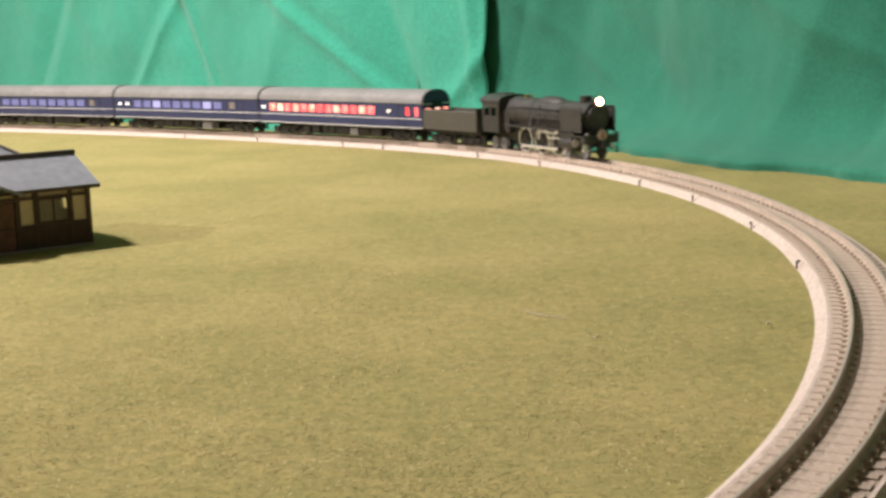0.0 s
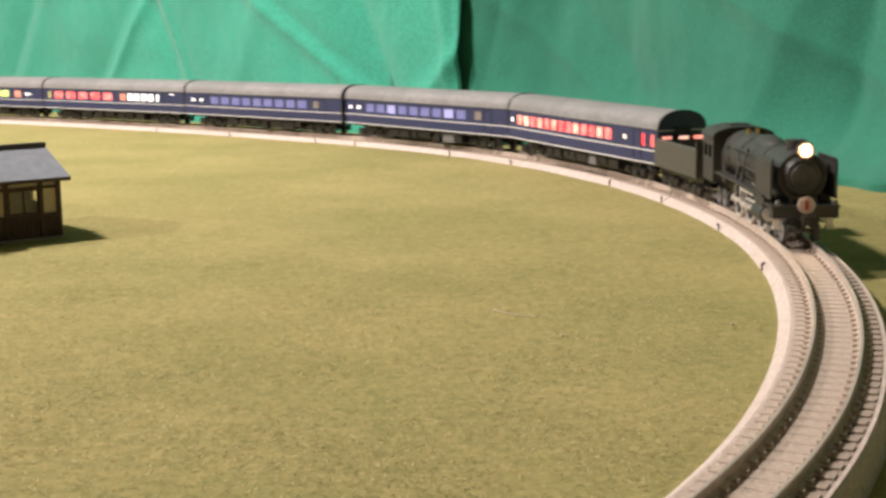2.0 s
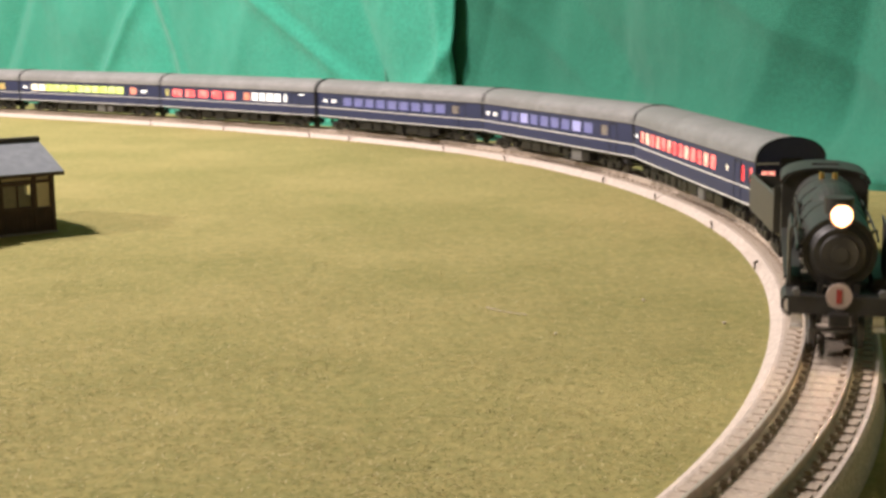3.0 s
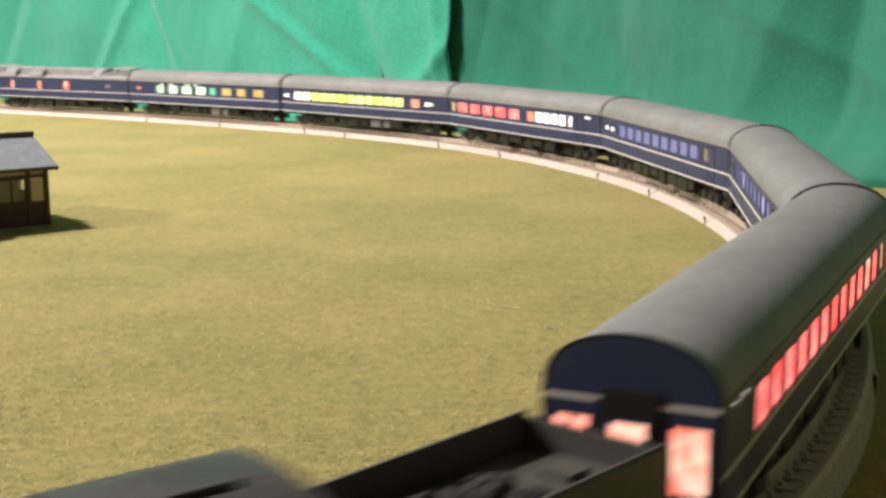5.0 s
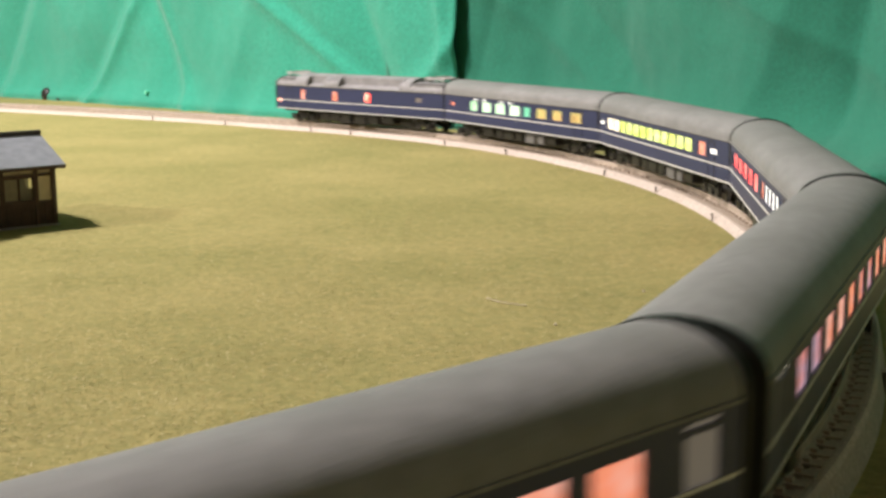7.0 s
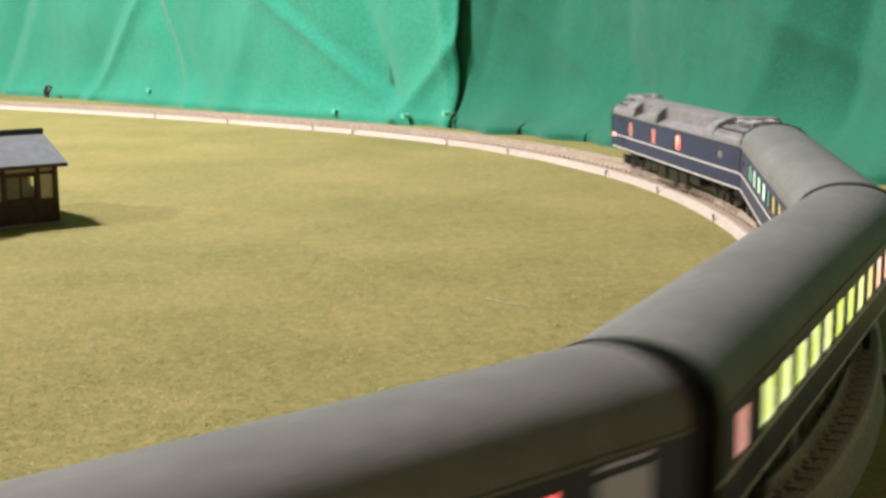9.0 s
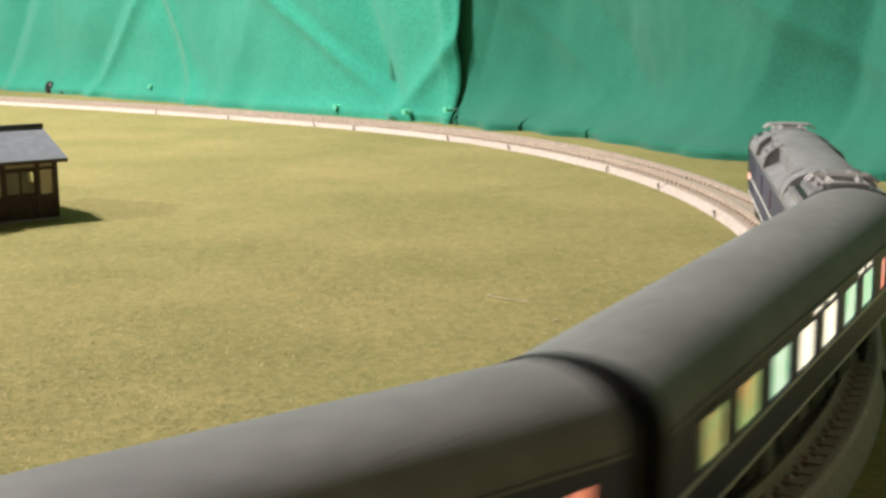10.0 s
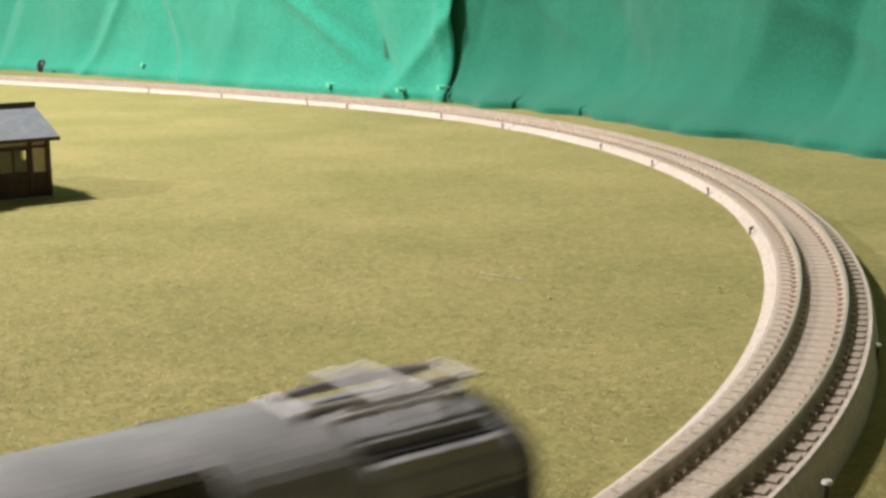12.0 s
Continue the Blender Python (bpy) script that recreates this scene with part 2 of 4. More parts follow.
def blade_material():
    m = bpy.data.materials.new("grass_fibre")
    m.use_nodes = True
    nt = m.node_tree
    b = nt.nodes["Principled BSDF"]
    g, r = nt.nodes.new("ShaderNodeNewGeometry"), nt.nodes.new("ShaderNodeValToRGB")
    for pos, c in ((0.25, (0.255, 0.240, 0.085)), (0.5, (0.30, 0.270, 0.098)), (0.75, (0.37, 0.295, 0.110))):
        e = r.color_ramp.elements.new(pos)
        e.color = (*c, 1)
    r.color_ramp.elements[0].color, r.color_ramp.elements[-1].color = (0.18, 0.180, 0.060, 1), (0.56, 0.50, 0.27, 1)
    nt.links.new(g.outputs["Random Per Island"], r.inputs["Fac"])
    nt.links.new(r.outputs[0], b.inputs["Base Color"])
    b.inputs["Roughness"].default_value, b.inputs["Specular IOR Level"].default_value = 0.9, 0.15
    return m


def build_fibres():
    """Short fibres lying on the mat, thickest where it is seen from close by."""
    rng = np.random.default_rng(7)
    n = 210000
    y = 0.16 + 0.60 * rng.random(n) ** 1.5
    half = 0.05 + 0.36 * y
    x = -0.01 + (2 * rng.random(n) - 1) * half
    off = beside_line(x, y)
    keep = np.abs(off) > 0.0130
    drop = np.where(off > 0, -0.004, 0.0)
    lx = (x + 0.1212) * 0.806 + (y - 0.4078) * 0.592
    ly = -(x + 0.1212) * 0.592 + (y - 0.4078) * 0.806
    keep &= ~((lx > -0.064) & (lx < 0.001) & (ly > -0.001) & (ly < 0.041))
    # patches where the fibres lie thinner
    patch = np.sin(x * 61 + 3 * np.sin(y * 37)) * np.sin(y * 53 + 2 * np.sin(x * 41))
    keep &= rng.random(n) < 0.62 + 0.38 * patch
    x, y, z0 = x[keep], y[keep], drop[keep] + np.array([0.00022 * noise.noise((a * 30, b * 30, 1.0)) for a, b in zip(x[keep], y[keep])]) + 0.00002
    n = len(x)
    turn, size, lift = rng.random(n) * 2 * np.pi, 0.0006 + 0.0010 * rng.random(n) ** 2, 0.00005 + 0.00018 * rng.random(n)
    wide = 0.00009 + 0.00006 * rng.random(n)
    c, s = np.cos(turn), np.sin(turn)
    v = np.empty((n, 3, 3))
    v[:, 0] = np.stack([x - s * wide, y + c * wide, z0], 1)
    v[:, 1] = np.stack([x + s * wide, y - c * wide, z0], 1)
    v[:, 2] = np.stack([x + c * size, y + s * size, z0 + lift], 1)
    data = bpy.data.meshes.new("grass_fibres")
    data.vertices.add(3 * n)
    data.vertices.foreach_set("co", v.ravel())
    data.loops.add(3 * n)
    data.loops.foreach_set("vertex_index", np.arange(3 * n))
    data.polygons.add(n)
    data.polygons.foreach_set("loop_start", np.arange(0, 3 * n, 3))
    data.update(calc_edges=True)
    data.validate()
    data.materials.append(blade_material())
    tagged(new("grass_fibres", data), "short ochre and olive fibres of the grass mat", "grass mat", kind="stuff")


def strip(name, outline, s0, s1, step, material, parent=None, closed=True):
    """Outline of (off, z) swept along the line."""
    bm = bmesh.new()
    n = max(2, int((s1 - s0) / step))
    rings = []
    for i in range(n + 1):
        s = s0 + (s1 - s0) * i / n
        rings.append([bm.verts.new((*beside(s, o), z)) for o, z in outline])
    k = len(outline)
    for a, b in zip(rings, rings[1:]):
        for i in range(k if closed else k - 1):
            bm.faces.new((a[i], a[(i + 1) % k], b[(i + 1) % k], b[i]))
    if closed:
        bm.faces.new(rings[0])
        bm.faces.new(rings[-1][::-1])
    bmesh.ops.recalc_face_normals(bm, faces=bm.faces)
    ob = new(name, mesh_of(bm, name, material))
    if parent:
        ob.parent = parent
    return ob


TRACK_FROM, TRACK_TO = -2.4, 1.25


def build_track():
    track = new("track")
    tagged(track, "model railway track on a pale ballast bed", "railway track", kind="structure")
    strip("roadbed", [(-0.0124, -0.0065), (-0.0117, 0.0), (-0.0092, 0.00200), (-0.0086, 0.00200), (-0.0084, 0.0012), (0.0084, 0.0012), (0.0086, 0.00200), (0.0092, 0.00200), (0.0098, 0.0013), (0.0112, -0.0065)],
          TRACK_FROM, TRACK_TO, 0.006, M_BED, track)
    strip("ballast", [(-0.0087, 0.0011), (-0.00865, 0.00203), (-0.0066, 0.00208), (-0.0060, 0.0014), (-0.0034, 0.0014), (-0.0028, 0.00214), (0.0028, 0.00214), (0.0034, 0.0014), (0.0060, 0.0014), (0.0066, 0.0019), (0.00865, 0.0019), (0.0087, 0.0011)], TRACK_FROM, TRACK_TO, 0.006, M_BALLAST, track)
    for side in (-1, 1):
        o = side * 0.0045
        out = [(o - 0.0009, 0.0022), (o + 0.0009, 0.0022), (o + 0.0009, 0.0024), (o + 0.00026, 0.0027), (o + 0.00026, 0.0040), (o - 0.00026, 0.0040), (o - 0.00026, 0.0027), (o - 0.0009, 0.0024)]
        rail = strip("rail", out, TRACK_FROM, TRACK_TO, 0.006, M_WEB, track)
        strip("rail_head", [(o - 0.00030, 0.0040), (o + 0.00030, 0.0040), (o + 0.00026, 0.0043), (o - 0.00026, 0.0043)], TRACK_FROM, TRACK_TO, 0.006, M_RAIL, rail)
    return track


def build_cloth(name, material, foot, height, folds, label, flare, fall, grow=-0.06):
    """A hanging cloth over a foot line, with creases: (place along the foot, lean, width, depth); its hem flares out onto the ground."""
    foot = [Vector((*f, 0)) for f in foot]
    n, m = 420, 110
    lengths = [0.0]
    for a, b in zip(foot, foot[1:]):
        lengths.append(lengths[-1] + (b - a).length)
    total = lengths[-1]
    base = []
    for i in range(n + 1):
        u, k = total * i / n, 0
        while k < len(foot) - 2 and u > lengths[k + 1]:
            k += 1
        base.append(foot[k].lerp(foot[k + 1], (u - lengths[k]) / (lengths[k + 1] - lengths[k])))
    for _ in range(3):
        base = [base[0]] + [(a + b + c) / 3 for a, b, c in zip(base, base[1:], base[2:])] + [base[-1]]
    bm = bmesh.new()
    rows_ = []
    for j in range(m + 1):
        z = -0.006 + height * (j / m) ** 1.5
        row = []
        for i in range(n + 1):
            u = total * i / n
            way = (base[min(i + 1, n)] - base[max(i - 1, 0)]).normalized()
            out = Vector((way.y, -way.x, 0))
            d = 0.0045 * noise.noise((u * 8, z * 9, 3.0)) + 0.0018 * noise.noise((u * 26, z * 24, 9.0)) + 0.0005 * noise.noise((u * 90, z * 70, 2.0))
            for u0, lean, width, depth in folds:
                e = (u - u0 - lean * z) / width
                d += depth * math.exp(-abs(e) ** 1.3)
            d += flare * min(1.0, max(0.0, (u - grow) / 0.06)) * math.exp(-max(z, 0) / fall) * (0.9 + 0.35 * noise.noise((u * 34, 0, 0)))
            row.append(bm.verts.new(base[i] + out * d + Vector((0, 0, z))))
        rows_.append(row)
    for j in range(m):
        for i in range(n):
            bm.faces.new((rows_[j][i], rows_[j][i + 1], rows_[j + 1][i + 1], rows_[j + 1][i]))
    ob = new(name, mesh_of(bm, name, material, True))
    solid = ob.modifiers.new("thickness", "SOLIDIFY")
    solid.thickness = 0.0012
    return tagged(ob, label, "backdrop cloth", kind="structure")


def build_room():
    walls = (("wall_north", (-2.5, 2.0, 2.2, 2.25, -0.8, 1.7)), ("wall_south", (-2.5, 2.0, -1.65, -1.6, -0.8, 1.7)),
             ("wall_west", (-2.55, -2.5, -1.6, 2.2, -0.8, 1.7)), ("wall_east", (2.0, 2.05, -1.6, 2.2, -0.8, 1.7)))
    for name, b in walls:
        tagged(new(name, mesh_of(boxes(b), name, M_ROOM)), "plain beige plaster wall of the room", "wall", kind="structure")
    tagged(new("floor", mesh_of(boxes((-2.5, 2.0, -1.6, 2.2, -0.85, -0.8)), "floor", M_BOARD)), "brown wooden room floor", "floor", kind="structure")
    tagged(new("ceiling", mesh_of(boxes((-2.5, 2.0, -1.6, 2.2, 1.7, 1.75)), "ceiling", M_ROOM)), "plain pale room ceiling", "ceiling", kind="structure")


build_ground()
TRACK = build_track()
build_fibres()
LEFT_FOLDS = [(0.8863, 0.79, 0.007, 0.0045), (0.8663, 0.79, 0.020, -0.0042), (1.0108, -0.47, 0.005, 0.0034), (0.9968, -0.47, 0.012, -0.0026), (1.2183, -1.70, 0.008, 0.0034), (1.2323, -1.70, 0.012, -0.0020),
              (1.2131, -0.47, 0.018, -0.0085), (1.2176, 1.01, 0.012, 0.0052), (0.7373, 0.56, 0.012, -0.0040), (0.7623, 0.56, 0.014, 0.0030), (1.2599, -0.12, 0.005, 0.0030), (0.62, 0.5, 0.02, 0.005), (1.055, 0.4, 0.022, 0.0028), (1.02, -0.8, 0.016, -0.0020)]
RIGHT_FOLDS = [(0.068, 0.25, 0.008, -0.0016), (0.44, -2.4, 0.018, 0.0022), (0.335, 0.1, 0.018, -0.0080), (0.375, 0.0, 0.02, 0.005), (0.16, 0.6, 0.03, 0.0030), (0.28, 0.4, 0.016, 0.0025), (0.23, -1.2, 0.02, -0.0025), (0.20, -1.6, 0.012, 0.0018)]
LEFT_FOOT = [(-0.914, 1.646), (-0.403, 1.165), (-0.223, 0.996), (-0.106, 0.881), (0.0073, 0.780)]
RIGHT_FOOT = [(-0.035, 0.829), (0.0145, 0.7830), (0.060, 0.752), (0.098, 0.704), (0.1175, 0.655), (0.1396, 0.6145), (0.159, 0.587), (0.197, 0.533), (0.44, 0.16)]
build_cloth("backdrop", M_CLOTH, LEFT_FOOT, 0.33, LEFT_FOLDS, "green felt backdrop cloth with creases, pinned behind the track", 0.010, 0.010)
# this cloth's dimmer light is put into its material colour
build_cloth("backdrop_second", M_CLOTH_SHADED, RIGHT_FOOT, 0.33, RIGHT_FOLDS, "green felt backdrop cloth hanging in soft folds, shade in its colour", 0.034, 0.010, 0.040)
build_room()

# ---- the train ----
CAR_LENGTH, CAR_PITCH, BOGIE = 0.1338, 0.1354, 0.0467
HALF_W, SILL, EAVE = 0.0097, 0.0072, 0.0200
GLOWS = {}


def lit(colour, strength, ends=None):
    key = (colour, strength, ends)
    if key not in GLOWS:
        GLOWS[key] = glow_mat("lit_window", colour, strength, ends)
    return GLOWS[key]


RED = lit((1.0, 0.07, 0.07), 1.9, (1.0, 0.20, 0.17))
RED_BRIGHT = lit((1.0, 0.08, 0.08), 2.3, (1.0, 0.26, 0.21))
ORANGE = lit((1.0, 0.30, 0.17), 1.0, (1.0, 0.50, 0.40))
PINK = lit((0.95, 0.30, 0.22), 0.8, (0.66, 0.46, 0.62))
BLUE = lit((0.20, 0.21, 0.48), 0.55, (0.27, 0.27, 0.52))
BLUE_PALE = lit((0.45, 0.44, 0.80), 0.8)
YELLOW = lit((0.70, 0.80, 0.14), 1.5, (0.95, 1.0, 0.45))
WARM_WHITE = lit((1.0, 0.88, 0.66), 1.7)
PURE = lit((1.0, 0.95, 0.86), 2.0)
GREEN = lit((0.50, 0.88, 0.50), 1.05, (0.85, 1.0, 0.72))
TEAL = lit((0.20, 0.72, 0.45), 0.75)
PEACH = lit((1.0, 0.52, 0.34), 1.5, (1.0, 0.80, 0.62))
PALE_GREEN = lit((0.62, 0.92, 0.58), 1.25, (0.92, 1.0, 0.80))
AMBER_PALE = lit((1.0, 0.72, 0.26), 1.35, (0.95, 0.92, 0.45))
HOT = lit((1.0, 0.22, 0.15), 1.7, (1.0, 0.60, 0.46))
AMBER = lit((0.80, 0.48, 0.16), 0.8, (0.45, 0.62, 0.22))
DULL = lit((0.33, 0.28, 0.24), 0.30)
TAIL = lit((1.0, 0.06, 0.03), 3.0, (1.0, 0.5, 0.35))


def roof_arc(w, z0, rise, n=16):
    """Points (y, z) over the roof from one eave to the other."""
    return [(w * math.cos(math.pi * (1 - i / n)), z0 + rise * math.sin(math.pi * i / n) ** 0.8) for i in range(n + 1)]


def car_side(bm, side, windows):
    """One side wall with its window openings; windows are (x0, x1, z0, z1)."""
    h, y, inner = CAR_LENGTH / 2, side * HALF_W, side * (HALF_W - 0.0005)
    xs = sorted({-h, h, *[v for w in windows for v in w[:2]]})
    zs = sorted({SILL, EAVE, *[v for w in windows for v in w[2:4]]})

    def inside(x, z):
        return any(w[0] < x < w[1] and w[2] < z < w[3] for w in windows)

    for x0, x1 in zip(xs, xs[1:]):
        for z0, z1 in zip(zs, zs[1:]):
            if not inside((x0 + x1) / 2, (z0 + z1) / 2):
                bm.faces.new([bm.verts.new((x, y, z)) for x, z in ((x0, z0), (x1, z0), (x1, z1), (x0, z1))])
    for x0, x1, z0, z1 in [w[:4] for w in windows]:
        ring = [(x0, z0), (x1, z0), (x1, z1), (x0, z1)]
        for (xa, za), (xb, zb) in zip(ring, ring[1:] + ring[:1]):
            bm.faces.new([bm.verts.new(v) for v in ((xa, y, za), (xb, y, zb), (xb, inner, zb), (xa, inner, za))])


def wheelset(parent, x, r=0.00285):
    bm = bmesh.new()
    tube(bm, (x, -0.0052, r), (x, 0.0052, r), 0.0005, n=8)
    for s in (-1, 1):
        tube(bm, (x, s * 0.0041, r), (x, s * 0.0049, r), r, n=20)
        tube(bm, (x, s * 0.0038, r), (x, s * 0.0041, r), r + 0.0004, n=20)
    part("wheelset", bm, M_GREYMETAL, parent, "dull grey metal wheelset")


def build_bogie(car, x, wheelbase=0.0144):
    bm = bmesh.new()
    w = wheelbase / 2
    for s in (-1, 1):
        box(bm, -w - 0.003, w + 0.003, s * 0.0066 - 0.0005, s * 0.0066 + 0.0005, 0.0032, 0.0046)
        for dx in (-w, w):
            box(bm, dx - 0.0015, dx + 0.0015, s * 0.0071 - 0.0006, s * 0.0071 + 0.0006, 0.0018, 0.0040)
            box(bm, dx - 0.0022, dx - 0.0016, s * 0.0071 - 0.0005, s * 0.0071 + 0.0005, 0.0016, 0.0052)
            box(bm, dx + 0.0016, dx + 0.0022, s * 0.0071 - 0.0005, s * 0.0071 + 0.0005, 0.0016, 0.0052)
        box(bm, -0.0025, 0.0025, s * 0.0071 - 0.0006, s * 0.0071 + 0.0006, 0.0016, 0.0036)
    box(bm, -0.003, 0.003, -0.0062, 0.0062, 0.0034, 0.0068)
    bogie = part("bogie", bm, M_BLACK, car, "black moulded bogie with axle boxes")
    bogie.location = (x, 0, 0)
    for dx in (-w, w):
        wheelset(bogie, dx)
    return bogie


def frac(a, b, z0=0.0138, z1=0.0181, glow=None):
    """A window by its share of the car's length from the rear."""
    return (CAR_LENGTH * (a - 0.5), CAR_LENGTH * (b - 0.5), z0, z1, glow)


def row_of(a, b, n, gap, glow, z0=0.0138, z1=0.0181):
    step = (b - a) / n
    return [frac(a + i * step + gap / 2, a + (i + 1) * step - gap / 2, z0, z1, glow[i % len(glow)]) for i in range(n)]


def build_pantograph(car, x):
    """A lowered current collector: base frame, insulators, folded arms and the contact bow."""
    z = 0.0250
    bm = bmesh.new()
    for s in (-1, 1):
        tube(bm, (x - 0.0065, s * 0.0040, z + 0.0012), (x + 0.0065, s * 0.0040, z + 0.0012), 0.00035, n=8)
        tube(bm, (x + s * 0.0060, -0.0045, z + 0.0012), (x + s * 0.0060, 0.0045, z + 0.0012), 0.00035, n=8)
    panto = part("pantograph", bm, M_PANTO, car, "folded grey metal pantograph")
    for dx in (-0.0055, 0.0055):
        for dy in (-0.0038, 0.0038):
            part("insulator", tube(bmesh.new(), (x + dx, dy, z - 0.0022), (x + dx, dy, z + 0.0011), 0.0007, 0.0005, n=10), M_PANTO, panto)
    joints = []
    for s in (-1, 1):
        joints += [((-0.0058, s * 0.0032, 0.0014), (0.0085, s * 0.0022, 0.0018)), ((0.0058, s * 0.0032, 0.0014), (-0.0085, s * 0.0022, 0.0018)),
                   ((0.0085, s * 0.0022, 0.0018), (0.0, s * 0.0030, 0.0021)), ((-0.0085, s * 0.0022, 0.0018), (0.0, s * 0.0030, 0.0021))]
    joints += [((-0.0085, -0.003, 0.0018), (-0.0085, 0.003, 0.0018)), ((0.0085, -0.003, 0.0018), (0.0085, 0.003, 0.0018))]
    for (xa, ya, za), (xb, yb, zb) in joints:
        part("folded_arm", tube(bmesh.new(), (x + xa, ya, z + za), (x + xb, yb, z + zb), 0.00032, n=6), M_PANTO, panto)
    for dx in (-0.0016, 0.0016):
        bm = bmesh.new()
        pts = [(-0.0068, -0.0012), (-0.0052, 0.0), (0.0052, 0.0), (0.0068, -0.0012)]
        for (ya, za), (yb, zb) in zip(pts, pts[1:]):
            tube(bm, (x + dx, ya, z + 0.0023 + za), (x + dx, yb, z + 0.0023 + zb), 0.00030, n=6)
        part("contact_bow", bm, M_PANTO, panto)


def coach_roof(h, rise, n=16):
    bm = bmesh.new()
    over = roof_arc(HALF_W + 0.0001, EAVE + 0.0001, rise, n)
    rings = []
    for x in [-h + 0.0004 + (2 * h - 0.0008) * i / 12 for i in range(13)]:
        rings.append([bm.verts.new((x, y, z)) for y, z in over])
    for a, b in zip(rings, rings[1:]):
        for i in range(n):
            bm.faces.new((a[i], b[i], b[i + 1], a[i + 1]))
    bmesh.ops.recalc_face_normals(bm, faces=bm.faces)
    return bm


def van_height(y, kind):
    """The van's roof over y: the full dome, the dome with cut-out shoulders, or the low platform under a pantograph."""
    k = max(0.0, 1 - (y / (HALF_W + 0.0001)) ** 2) ** 0.4
    dome = EAVE + 0.0001 + 0.0066 * k
    if kind == "low":
        return EAVE + 0.0001 + 0.0046 * k
    if kind == "cut" and abs(y) > 0.0060:
        return EAVE + 0.0001 + 0.0018 * (HALF_W + 0.0001 - abs(y)) / (HALF_W - 0.0059)
    return dome


VAN_ROOF = [(0.003, 0.118, "low"), (0.118, 0.20, "dome"), (0.20, 0.305, "cut"), (0.305, 0.40, "dome"), (0.40, 0.76, "cut"), (0.76, 0.815, "dome"), (0.815, 0.997, "low")]


def van_roof(h):
    bm = bmesh.new()
    w = HALF_W + 0.0001
    ys = [w * math.cos(math.pi * (1 - i / 28)) for i in range(29)]
    ys = sorted(ys + [-0.00602, -0.00598, 0.00598, 0.00602])
    rings = []
    for a, b, kind in VAN_ROOF:
        for f in (a, b):
            rings.append([bm.verts.new((2 * h * (f - 0.5), y, van_height(y, kind))) for y in ys])
    for a, b in zip(rings, rings[1:]):
        for i in range(len(ys) - 1):
            bm.faces.new((a[i], b[i], b[i + 1], a[i + 1]))
    bmesh.ops.recalc_face_normals(bm, faces=bm.faces)
    return bm


